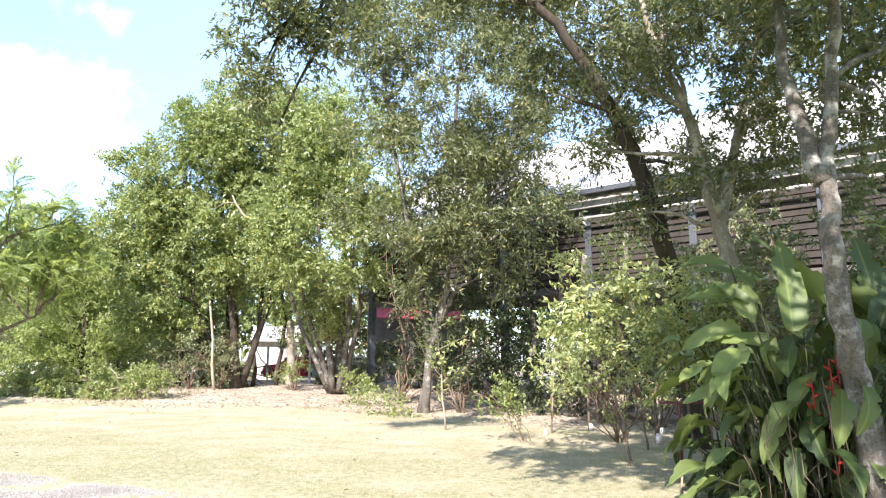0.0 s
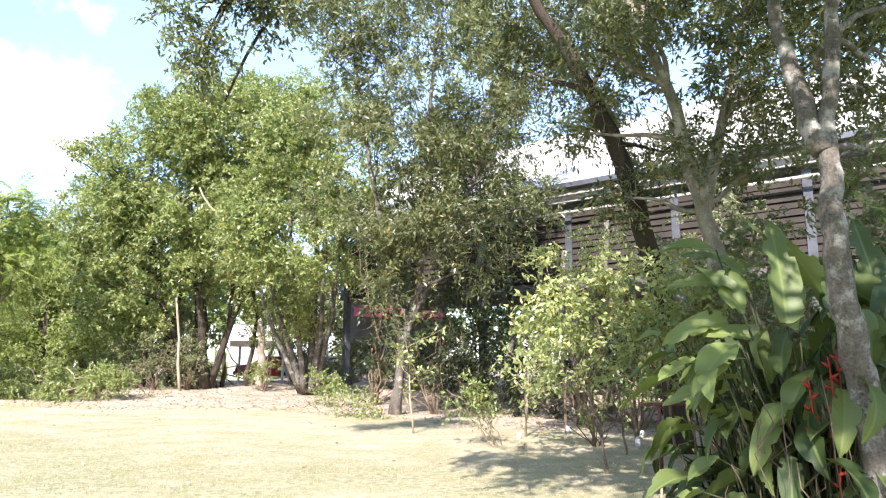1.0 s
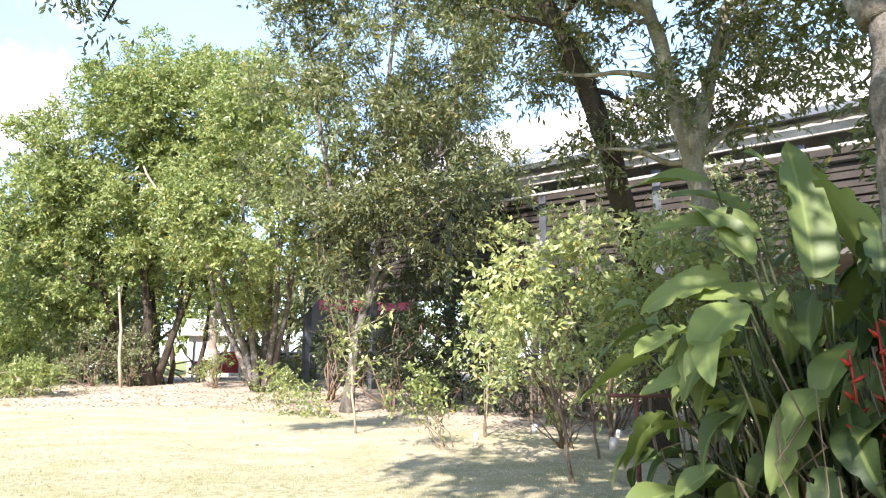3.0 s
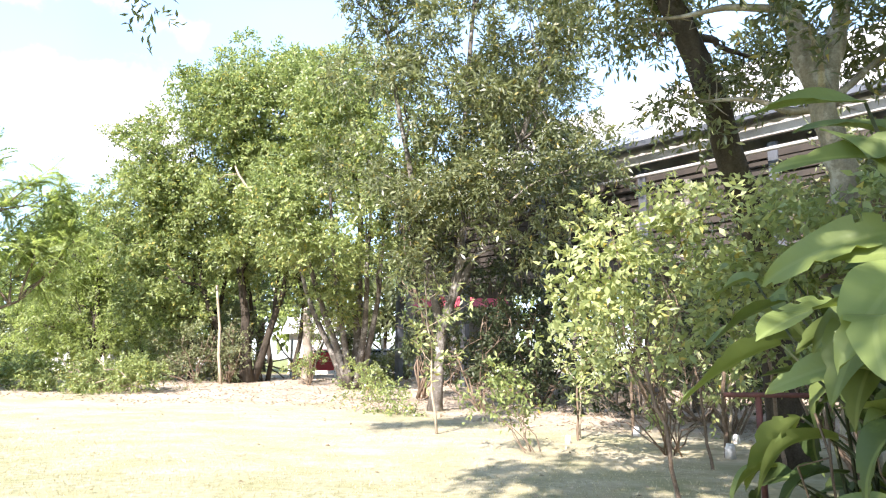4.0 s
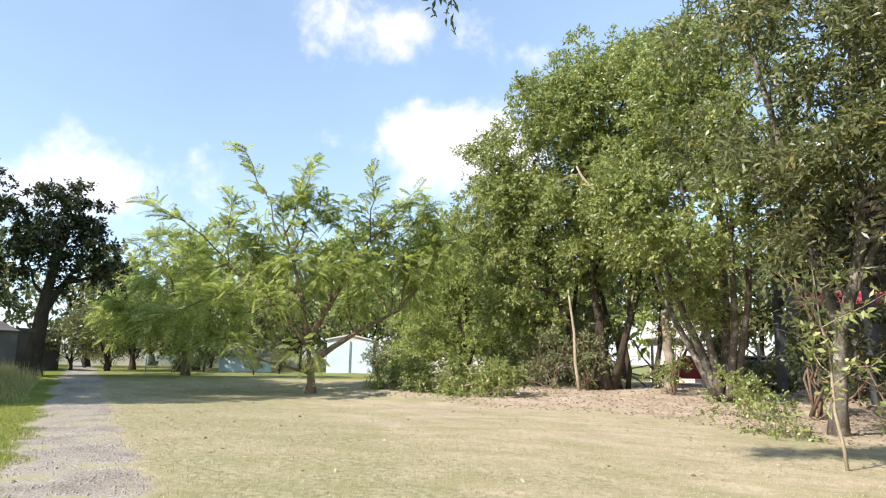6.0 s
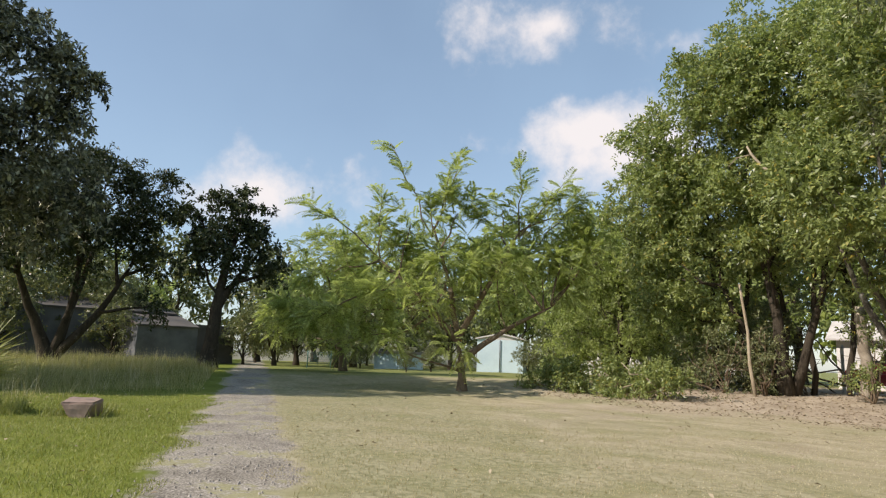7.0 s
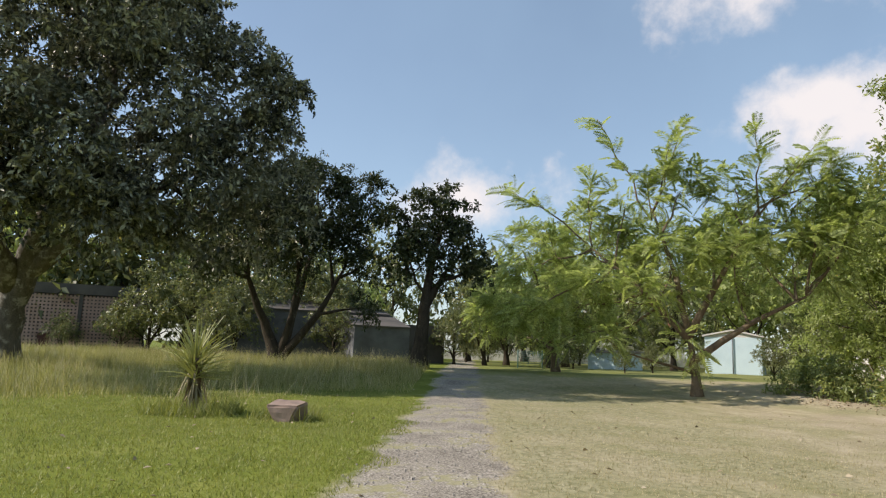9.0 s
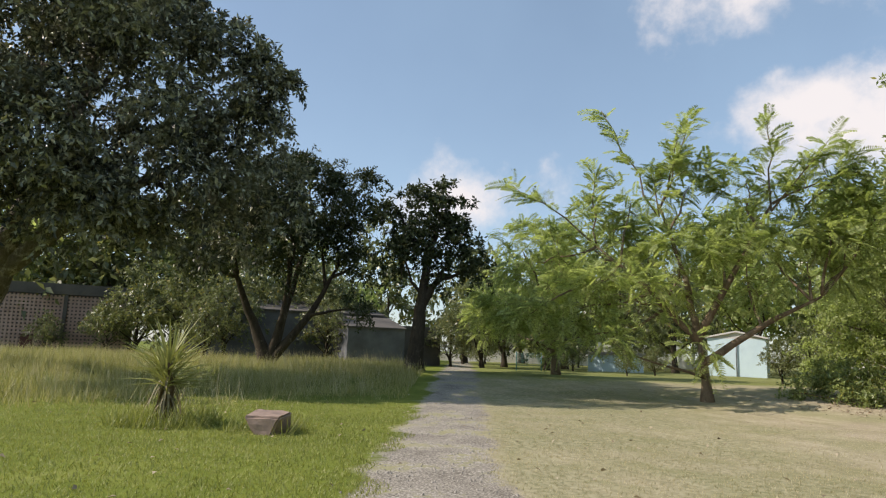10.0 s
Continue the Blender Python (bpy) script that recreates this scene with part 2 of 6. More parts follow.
def broadleaf(rng, clumps, density, leaf, width, per=14, twig=0.4, droop=0.25, gap=0.35, upness=0.6):
    p, d = crown_points(rng, clumps, density, gap)
    n = len(p)
    d = unit(d * 0.7 + rng.normal(size=(n, 3)) * 0.55 + np.array([0, 0, 0.1]))
    s = np.linspace(0.05, 1.0, per)
    q = p[:, None] + d[:, None] * (s * twig)[None, :, None] - np.array([0, 0, 1.0]) * (droop * twig * s ** 2)[None, :, None]
    q = q + rng.normal(size=q.shape) * twig * 0.08
    w = unit(d[:, None] * 0.55 + rng.normal(size=q.shape) * 0.65 - np.array([0, 0, droop]))
    return leaf_quads(rng, q.reshape(-1, 3), w.reshape(-1, 3), leaf, width, upness)


def wander(rng, a, b, n, amount):
    """A crooked line from a to b."""
    a, b = np.array(a, float), np.array(b, float)
    L = np.linalg.norm(b - a)
    pts = [a + (b - a) * i / n + (rng.normal(size=3) * amount * L * math.sin(math.pi * i / n) if 0 < i < n else 0) for i in range(n + 1)]
    return pts


def along(pts, s):
    pts = np.array(pts, float)
    t = s * (len(pts) - 1)
    i = min(int(t), len(pts) - 2)
    return pts[i] + (pts[i + 1] - pts[i]) * (t - i)


def limb_mesh(rng, start, clump, r0, bark, twigs=7):
    """A limb from the trunk into a clump, with thinner twigs reaching through it."""
    sh = Shape()
    c = np.array(clump[:3])
    line = wander(rng, start, c, 4, 0.06)
    line = [along(line, i / 10) * 0.5 + (along(line, max(0, i / 10 - 0.1)) + along(line, min(1, i / 10 + 0.1))) * 0.25 for i in range(11)]
    sh.tube(line, [r0 * (1 - 0.75 * i / 10) for i in range(11)], 6)
    for _ in range(twigs):
        s = rng.uniform(0.55, 1.0)
        a = along(line, s)
        way = unit(rng.normal(size=3) + np.array([0, 0, 0.3]))
        b = a + way * clump[3] * rng.uniform(0.6, 1.05)
        sh.tube(wander(rng, a, b, 3, 0.1), [r0 * 0.24, r0 * 0.17, r0 * 0.11, r0 * 0.05], 4, False)
    return sh.mesh("limb", bark)


def tree(label, base, stems, r0, clumps, leaves, leaf_mat, bark, seed, group="", name="tree", twigs=7, limb_r=0.3, rest=None):
    """A tree: stems (each a line of points up from the base), a limb to every clump, and a crown of single leaves."""
    rng = np.random.default_rng(seed)
    root = thing(name, base, label, "tree", group)
    inv = Matrix.Translation(-Vector(base))
    for k, stem in enumerate(stems):
        sh = Shape()
        pts = []
        for i in range(len(stem) - 1):
            for j in range(4):
                q = Vector(stem[i]).lerp(Vector(stem[i + 1]), j / 4)
                pts.append(q + Vector(rng.normal(size=3) * r0 * 0.07) * (0 if i + j == 0 else 1))
        pts.append(Vector(stem[-1]))
        n = len(pts)
        ra = r0 if k == 0 else r0 * 0.72
        radii = [ra * (1 - 0.72 * i / (n - 1)) * (1.5 if i == 0 and k == 0 else 1.18 if i == 1 and k == 0 else 1) * rng.uniform(0.96, 1.04) for i in range(n)]
        pts[0] = pts[0] - Vector((0, 0, 0.15)) if k == 0 else pts[0]
        sh.tube(pts, radii, 12)
        me = sh.mesh("trunk", bark)
        me.transform(inv)
        part("trunk", me, root)
    for c in clumps:
        best = min(((np.linalg.norm(np.array(q) - np.array(c[:3]) + np.array([0, 0, 0.9 * c[3] + 0.6])), tuple(q)) for st in stems for q in [along(st, s) for s in (0.35, 0.5, 0.65, 0.8, 0.92, 1.0)]))
        me = limb_mesh(rng, np.array(best[1]), c, r0 * limb_r, bark, twigs)
        me.transform(inv)
        part("limb", me, root)
    me = quads("crown", leaves(rng, clumps), leaf_mat)
    me.transform(inv)
    part("crown", me, root)
    return root


def rise(x, y):
    """The ground's height: level lawns, a low rise all round them."""
    s = min(max((math.hypot(x, y - 4) - 21) / 9, 0), 1)
    return 0.42 * s * s * (3 - 2 * s)


# ---- ground ----
STEP, GX, GY = 0.6, np.arange(-40, 14.01, 0.6), np.arange(-6, 40.01, 0.6)
SWELL = np.array([[rise(x, y) + 0.05 * noise.noise(Vector((x * 0.35, y * 0.35, 0))) + 0.02 * noise.noise(Vector((x * 1.3, y * 1.3, 4))) for x in GX] for y in GY])


def ground_z(x, y):
    """The ground's height under many places at once, its small swells included."""
    i, j = np.clip((x - GX[0]) / STEP, 0, len(GX) - 1.001), np.clip((y - GY[0]) / STEP, 0, len(GY) - 1.001)
    a, b = i.astype(int), j.astype(int)
    u, v = i - a, j - b
    return (SWELL[b, a] * (1 - u) + SWELL[b, a + 1] * u) * (1 - v) + (SWELL[b + 1, a] * (1 - u) + SWELL[b + 1, a + 1] * u) * v


def ground_material():
    m = Nodes("lawn_path_and_soil", 0.95, 0.1)
    pos = m.position()
    sep = m.n.new("ShaderNodeSeparateXYZ")
    m.l.new(pos, sep.inputs[0])
    x, y = sep.outputs[0], sep.outputs[1]
    big, mid, fine, grit = (m.noise(s, d, space="World") for s, d in ((0.16, 3.0), (0.9, 5.0), (9.0, 5.0), (45.0, 3.0)))
    streak = m.noise(1.6, 4.0, space="World", stretch=(0.5, 1.4, 1))
    # across: distance to the right of the gravel track's middle
    across = m.math("ADD", m.math("ADD", m.math("MULTIPLY", x, 0.424), m.math("MULTIPLY", y, 0.906)), -5.64)
    wob = m.math("ADD", across, m.math("MULTIPLY", m.math("SUBTRACT", mid, 0.5), 1.3))
    wob = m.math("ADD", wob, m.math("MULTIPLY", m.math("SUBTRACT", fine, 0.5), 0.3))
    green = m.ramp(m.math("ADD", m.math("MULTIPLY", mid, 0.6), m.math("MULTIPLY", fine, 0.4)), [(0.3, (0.088, 0.112, 0.018)), (0.5, (0.152, 0.184, 0.032)), (0.7, (0.235, 0.248, 0.062))])
    dry = m.ramp(m.math("ADD", m.math("MULTIPLY", streak, 0.5), m.math("MULTIPLY", fine, 0.5)), [(0.3, (0.22, 0.2, 0.115)), (0.5, (0.4, 0.342, 0.228)), (0.72, (0.545, 0.47, 0.345))])
    soil = m.ramp(m.math("ADD", m.math("MULTIPLY", mid, 0.5), m.math("MULTIPLY", grit, 0.5)), [(0.3, (0.21, 0.165, 0.115)), (0.52, (0.42, 0.345, 0.26)), (0.7, (0.56, 0.47, 0.37))])
    gravel = m.ramp(m.math("ADD", m.math("MULTIPLY", mid, 0.35), m.math("MULTIPLY", grit, 0.65)), [(0.36, (0.1, 0.087, 0.07)), (0.5, (0.3, 0.268, 0.225)), (0.64, (0.57, 0.525, 0.46))])
    c = m.mix(m.step(wob, -0.2, 0.2), green, dry)
    c = m.mix(m.math("MULTIPLY", m.step(m.noise(0.35, 5.0, space="World"), 0.46, 0.64, 0.0, 0.5), m.step(wob, 0.0, 1.0)), c, (0.23, 0.235, 0.11))
    # a greener strip along the track
    strip = m.math("MULTIPLY", m.step(wob, 0.5, 1.1, 0.0, 0.75), m.step(wob, 3.0, 8.5, 1.0, 0.0))
    c = m.mix(m.math("MULTIPLY", strip, m.step(m.noise(0.6, 5.0, space="World"), 0.35, 0.6, 0.45, 1.2)), c, m.mix(m.step(fine, 0.35, 0.65), (0.2, 0.195, 0.1), (0.37, 0.345, 0.215)))
    c = m.mix(m.step(big, 0.5, 0.64, 0.0, 0.7), c, m.mix(m.step(wob, 4.0, 9.0), c, soil))
    # green tufts among the dry grass
    lush = m.math("ADD", m.math("MULTIPLY", m.noise(1.1, 6.0, 0.65, space="World"), 0.7), m.math("MULTIPLY", fine, 0.3))
    lush = m.math("MULTIPLY", m.step(lush, 0.48, 0.6, 0.0, 0.45), m.math("MULTIPLY", m.step(wob, 0.6, 1.0), m.step(wob, 5.0, 13.0, 1.0, 0.15)))
    c = m.mix(lush, c, (0.215, 0.215, 0.088))
    # bare soil under the trees
    edge = m.math("ADD", y, m.math("MULTIPLY", m.math("MAXIMUM", m.math("ADD", x, 5.0), 0.0), 0.75))
    edge = m.math("ADD", edge, m.math("MULTIPLY", m.math("SUBTRACT", mid, 0.5), 5.0))
    under = m.math("MULTIPLY", m.step(edge, 23.0, 26.0), m.step(x, -18.0, -13.0))
    c = m.mix(under, c, soil)
    onward = m.math("ADD", m.math("MULTIPLY", x, -0.906), m.math("MULTIPLY", y, 0.424))
    far = m.step(m.math("ADD", onward, m.math("MULTIPLY", m.math("SUBTRACT", mid, 0.5), 4.0)), 28.0, 32.0, 0.0, 0.75)
    c = m.mix(far, c, green)
    # the gravel track, with tufts of grass on it
    track = m.math("MULTIPLY", m.step(wob, -0.85, -0.62), m.step(wob, 0.62, 0.85, 1.0, 0.0))
    tuft = m.math("MULTIPLY", m.step(m.math("ADD", m.math("MULTIPLY", mid, 0.65), m.math("MULTIPLY", fine, 0.35)), 0.5, 0.58), 0.8)
    c = m.mix(track, c, m.mix(tuft, gravel, m.mix(0.5, green, dry)))
    m.color(c)
    m.bump(m.math("ADD", m.math("MULTIPLY", fine, 0.25), m.math("MULTIPLY", grit, 0.8)), 0.6, 0.015)
    return m.mat


def ground():
    def lines(lo, hi, step):
        core = list(np.arange(lo, hi + 0.01, step))
        outer = [8, 20, 45, 100, 250, 600, 1500]
        return [lo - o for o in outer[::-1]] + core + [hi + o for o in outer]
    xs, ys = lines(-40, 14, 0.6), lines(-6, 40, 0.6)
    sh = Shape()
    for y in ys:
        for x in xs:
            near = 1 if -42 < x < 16 and -8 < y < 42 else 0
            z = rise(x, y) + near * (0.05 * noise.noise(Vector((x * 0.35, y * 0.35, 0))) + 0.02 * noise.noise(Vector((x * 1.3, y * 1.3, 4))))
            sh.v.append((x, y, z))
    w = len(xs)
    for j in range(len(ys) - 1):
        for i in range(w - 1):
            a = j * w + i
            sh.f.append((a, a + 1, a + w + 1, a + w))
    ob = new("ground", sh.mesh("ground", ground_material()))
    return tagged(ob, "mown lawn, dry on one side of a gravel track, bare soil under trees", "ground", kind="structure")


ground()


# ---- the trees beside the lawn ----
def lance(density, leaf=0.16, width=0.05, per=14, twig=0.45, **kw):
    return lambda rng, clumps: broadleaf(rng, clumps, density, leaf, width, per, twig, **kw)


tree("tall dense tree with bright yellow-green foliage and several bare stems", (-9.4, 30.6, 0.35),
     [[(-9.4, 30.6, 0.35), (-9.6, 30.6, 3.0), (-10.2, 30.6, 6.5), (-10.0, 31.2, 10.5)], [(-9.2, 30.8, 0.35), (-8.2, 31.0, 4.0), (-7.8, 31.6, 9.0)], [(-9.7, 30.5, 0.35), (-11.3, 30.2, 4.0), (-12.0, 30.0, 8.0)]],
     0.24,
     [(-10.3, 31.8, 14.4, 1.74), (-11.7, 30.0, 12.4, 1.68), (-12.1, 29.8, 10.0, 1.8), (-13.4, 28.9, 7.8, 1.32), (-10.6, 30.6, 9.6, 2.04), (-8.4, 32.6, 14.1, 1.74), (-8.8, 31.4, 10.6, 1.92), (-11.5, 30.1, 6.4, 1.92), (-12.7, 29.5, 5.2, 1.2), (-9.3, 31.2, 7.1, 1.68), (-6.3, 32.2, 14.4, 1.32), (-13.0, 29.3, 3.4, 1.0), (-7.0, 32.0, 11.0, 1.68), (-13.1, 28.1, 9.6, 0.51), (-14.0, 30.4, 5.0, 1.3), (-10.4, 31.6, 4.6, 1.3), (-9.9, 29.9, 12.0, 1.4), (-15.0, 30.2, 8.0, 1.4), (-15.6, 30.0, 6.6, 1.1), (-14.2, 30.0, 9.2, 0.9), (-12.6, 30.0, 8.0, 1.8), (-10.4, 30.2, 11.6, 2.0), (-7.8, 31.0, 12.6, 2.0), (-8.2, 30.4, 8.8, 2.0), (-6.2, 30.4, 12.0, 1.6), (-11.0, 29.6, 7.6, 1.7), (-9.4, 29.8, 5.6, 1.3), (-14.2, 29.8, 10.7, 0.42), (-15.0, 29.8, 10.9, 0.38), (-15.8, 29.8, 10.6, 0.34), (-12.0, 30.0, 3.6, 1.2), (-7.4, 31.0, 5.0, 1.3)],
     lance(150, 0.19, 0.078, 15, 0.5, gap=0.38), LEAF_LIME, BARK_DARK, 11, "trees beside the lawn")
tree("bushy tree with clustered stems and bright green hanging foliage", (-4.6, 29.4, 0.3),
     [[(-4.6, 29.4, 0.3), (-4.5, 29.2, 2.5), (-4.3, 28.4, 6.0), (-4.4, 28.0, 10.0)], [(-4.8, 29.2, 0.3), (-5.6, 28.4, 3.0), (-6.2, 27.2, 5.6), (-6.3, 27.0, 8.0)], [(-4.3, 29.2, 0.3), (-3.6, 28.5, 3.6), (-3.1, 27.4, 7.5)],
      [(-4.7, 29.0, 0.3), (-4.9, 28.5, 2.4), (-5.2, 27.8, 5.4), (-5.4, 27.6, 8.6)], [(-4.45, 29.0, 0.3), (-4.1, 28.6, 2.6), (-3.9, 28.0, 5.4), (-3.7, 27.8, 9.0)], [(-4.9, 29.3, 0.3), (-6.2, 28.8, 3.2), (-7.2, 28.4, 6.4)]],
     0.2,
     [(-5.8, 25.6, 6.1, 1.33), (-4.9, 25.8, 4.8, 1.11), (-4.5, 27.7, 9.5, 1.44), (-3.6, 27.8, 12.1, 1.08), (-5.3, 27.5, 11.5, 1.32), (-3.8, 26.8, 6.4, 1.27), (-3.0, 26.9, 8.5, 1.15), (-6.5, 25.0, 6.4, 0.87), (-7.2, 28.4, 8.2, 1.4), (-6.8, 28.6, 5.6, 1.2), (-2.6, 28.0, 10.4, 1.2), (-5.0, 28.2, 3.6, 0.9), (-5.4, 28.0, 9.4, 1.6), (-6.4, 27.6, 7.4, 1.4), (-4.2, 27.2, 8.0, 1.3), (-3.4, 27.6, 5.2, 1.1), (-2.4, 27.8, 7.4, 1.2)],
     lance(150, 0.18, 0.078, 15, 0.46, gap=0.38), LEAF_LIME, BARK_GREY, 12, "trees beside the lawn")
tree("tall narrow-leaved tree with a mottled pale forked trunk", (-0.6, 21.5, 0.0),
     [[(-0.6, 21.5, 0.0), (-0.4, 21.3, 2.0), (0.1, 21.0, 3.8), (0.2, 20.6, 7.0), (0.6, 20.8, 12.5)], [(-0.2, 21.2, 2.6), (0.9, 21.0, 4.8), (2.4, 20.6, 9.0), (3.0, 20.8, 12.0)], [(-0.4, 21.3, 2.0), (-0.9, 20.8, 4.6), (-1.6, 20.4, 8.4), (-2.2, 20.6, 12.2)]],
     0.155,
     [(-1.7, 21.0, 12.7, 1.53), (0.8, 21.0, 13.2, 1.53), (3.1, 20.8, 12.5, 1.35), (-3.0, 19.8, 12.3, 0.94), (-0.1, 20.1, 9.4, 1.03), (1.9, 20.0, 9.9, 1.2), (-1.2, 20.0, 8.1, 0.94), (0.6, 20.1, 7.5, 1.28), (-0.4, 20.1, 6.1, 1.2), (1.5, 20.0, 5.7, 1.03), (-1.5, 20.0, 5.2, 0.86), (3.1, 19.8, 8.9, 0.94), (0.3, 20.1, 4.7, 1.03), (-2.6, 19.9, 10.6, 0.6), (2.4, 19.9, 7.5, 0.77), (-2.2, 20.6, 9.2, 1.1), (-2.4, 20.8, 6.6, 1.0), (0.9, 20.4, 11.2, 1.2), (-1.0, 20.6, 11.0, 1.1), (2.2, 20.6, 11.6, 1.1), (1.2, 20.8, 8.6, 1.2), (-0.6, 20.5, 4.0, 0.8), (2.2, 20.2, 4.4, 0.9), (3.4, 20.4, 6.2, 0.9), (0.8, 21.2, 6.0, 1.2), (1.3, 24.4, 10.1, 1.1), (2.4, 24.4, 9.8, 1.2), (0.7, 24.4, 8.5, 0.9), (1.7, 24.9, 8.3, 1.2), (2.4, 24.4, 7.7, 1.2), (2.4, 24.4, 6.1, 1.1), (1.3, 24.4, 6.4, 1.0)],
     lance(165, 0.18, 0.055, 14, 0.5, gap=0.41), LEAF_MID, BARK_GREY, 13, "trees beside the lawn")
tree("tall tree with two leaning lichen-spotted trunks and glossy leaves", (5.0, 11.6, 0.0),
     [[(5.0, 11.6, 0.0), (4.9, 11.4, 1.6), (4.84, 11.1, 3.24), (4.7, 11.1, 3.81), (4.52, 11.1, 4.59), (4.39, 11.15, 5.5), (4.25, 11.2, 6.05), (3.95, 11.3, 6.88), (3.73, 11.4, 7.76), (3.51, 11.5, 8.99)], [(4.73, 11.1, 3.95), (4.89, 11.2, 4.62), (5.1, 11.3, 5.23), (5.39, 11.4, 6.15), (5.77, 11.5, 7.33), (6.03, 11.5, 8.61)]],
     0.165,
     [(2.6, 12.8, 8.5, 0.89), (3.5, 12.6, 7.3, 0.67), (4.1, 11.4, 7.7, 0.82), (5.0, 11.0, 7.6, 0.77), (4.3, 11.5, 5.7, 0.46), (4.3, 10.4, 4.5, 0.35), (5.4, 11.2, 6.0, 0.56), (3.6, 11.8, 4.3, 0.41), (4.2, 12.4, 6.4, 0.44), (6.2, 12.0, 8.2, 1.0), (4.6, 12.6, 9.2, 1.1), (3.3, 11.2, 6.6, 0.6), (5.9, 11.4, 5.0, 0.6), (3.0, 12.2, 5.6, 0.5), (6.6, 11.8, 6.6, 0.9), (5.2, 12.2, 4.6, 0.5), (4.8, 11.9, 8.6, 0.9)],
     lance(320, 0.125, 0.042, 13, 0.36, gap=0.3), LEAF_MID, BARK_PALE, 14, "trees beside the lawn")
tree("dark leaning tree with a long limb reaching over the lawn", (5.0, 13.4, 0.0),
     [[(5.0, 13.4, 0.0), (4.7, 13.0, 2.4), (3.98, 12.3, 4.48), (3.61, 12.3, 5.61), (3.22, 12.2, 6.36), (2.84, 12.1, 7.01), (2.19, 12.0, 8.03), (1.1, 11.9, 9.0), (-1.6, 11.4, 9.4)]],
     0.2,
     [(-3.0, 10.5, 6.1, 0.4), (-3.3, 10.9, 6.1, 0.32), (-2.5, 10.6, 6.8, 0.5), (-3.2, 10.4, 6.7, 0.42), (-1.8, 11.0, 7.2, 0.5), (-2.7, 10.2, 7.4, 0.54), (-2.1, 10.8, 7.9, 0.56), (-1.4, 12.0, 8.5, 0.62), (-3.0, 9.8, 7.3, 0.4), (-0.2, 12.1, 8.7, 0.62), (1.3, 12.5, 8.8, 0.64), (-2.86, 11.0, 5.45, 0.14), (3.2, 13.6, 8.2, 0.8), (4.6, 14.2, 9.2, 0.9), (2.2, 13.2, 7.2, 0.7), (3.6, 14.2, 6.4, 0.7), (0.6, 13.0, 9.6, 0.9), (2.4, 13.4, 9.8, 0.9), (5.4, 14.6, 6.0, 0.8)],
     lance(320, 0.125, 0.042, 13, 0.36, gap=0.2), LEAF_MID, BARK_DARK, 15, "trees beside the lawn")
# its high clumps near the camera are unseen, added to shade the ground
tree("forked tree with smooth grey lichen-spotted bark beside large-leaved plants", (4.41, 6.95, 0.0),
     [[(4.41, 6.95, 0.0), (4.26, 6.9, 0.92), (4.15, 6.85, 1.49), (3.96, 6.7, 2.06), (3.88, 6.6, 2.63), (3.88, 6.6, 3.08), (3.93, 6.65, 3.51), (4.07, 6.7, 4.34), (4.25, 6.8, 5.31), (4.35, 6.9, 7.2)], [(3.9, 6.66, 3.41), (3.84, 6.72, 3.67), (3.8, 6.9, 4.32), (3.76, 7.0, 4.83), (3.81, 7.1, 5.62), (3.71, 7.1, 7.4)]],
     0.15,
     [(4.0, 7.2, 5.9, 0.41), (5.4, 7.5, 5.6, 0.46), (5.8, 8.3, 4.9, 0.4), (6.0, 9.5, 4.2, 0.38), (3.4, 6.8, 7.6, 0.7), (4.2, 6.4, 8.0, 1.0), (3.0, 8.4, 8.2, 0.8), (5.2, 8.6, 6.4, 0.7), (6.4, 9.6, 6.6, 0.8), (6.8, 10.6, 5.4, 0.8), (4.7, 9.4, 6.2, 0.5), (3.8, 8.8, 7.8, 0.8), (3.0, 4.6, 7.4, 0.9), (4.2, 4.8, 7.0, 0.9), (2.6, 6.0, 8.2, 0.8), (4.8, 3.4, 7.2, 1.0), (3.6, 3.2, 6.8, 0.7), (2.2, 7.4, 8.8, 0.9), (5.4, 5.6, 7.8, 1.0), (2.3, 5.0, 7.6, 1.1), (2.0, 8.2, 8.4, 1.1), (3.0, 7.2, 8.6, 1.0), (1.3, 8.8, 8.8, 0.9), (6.2, 8.6, 7.8, 1.1), (4.4, 8.6, 8.8, 1.1), (3.2, 5.8, 8.4, 1.0), (5.8, 9.0, 6.2, 0.7)],
     lance(240, 0.14, 0.045, 13, 0.34, gap=0.36), LEAF_MID, BARK_GREY, 16, "trees beside the lawn", limb_r=0.25)
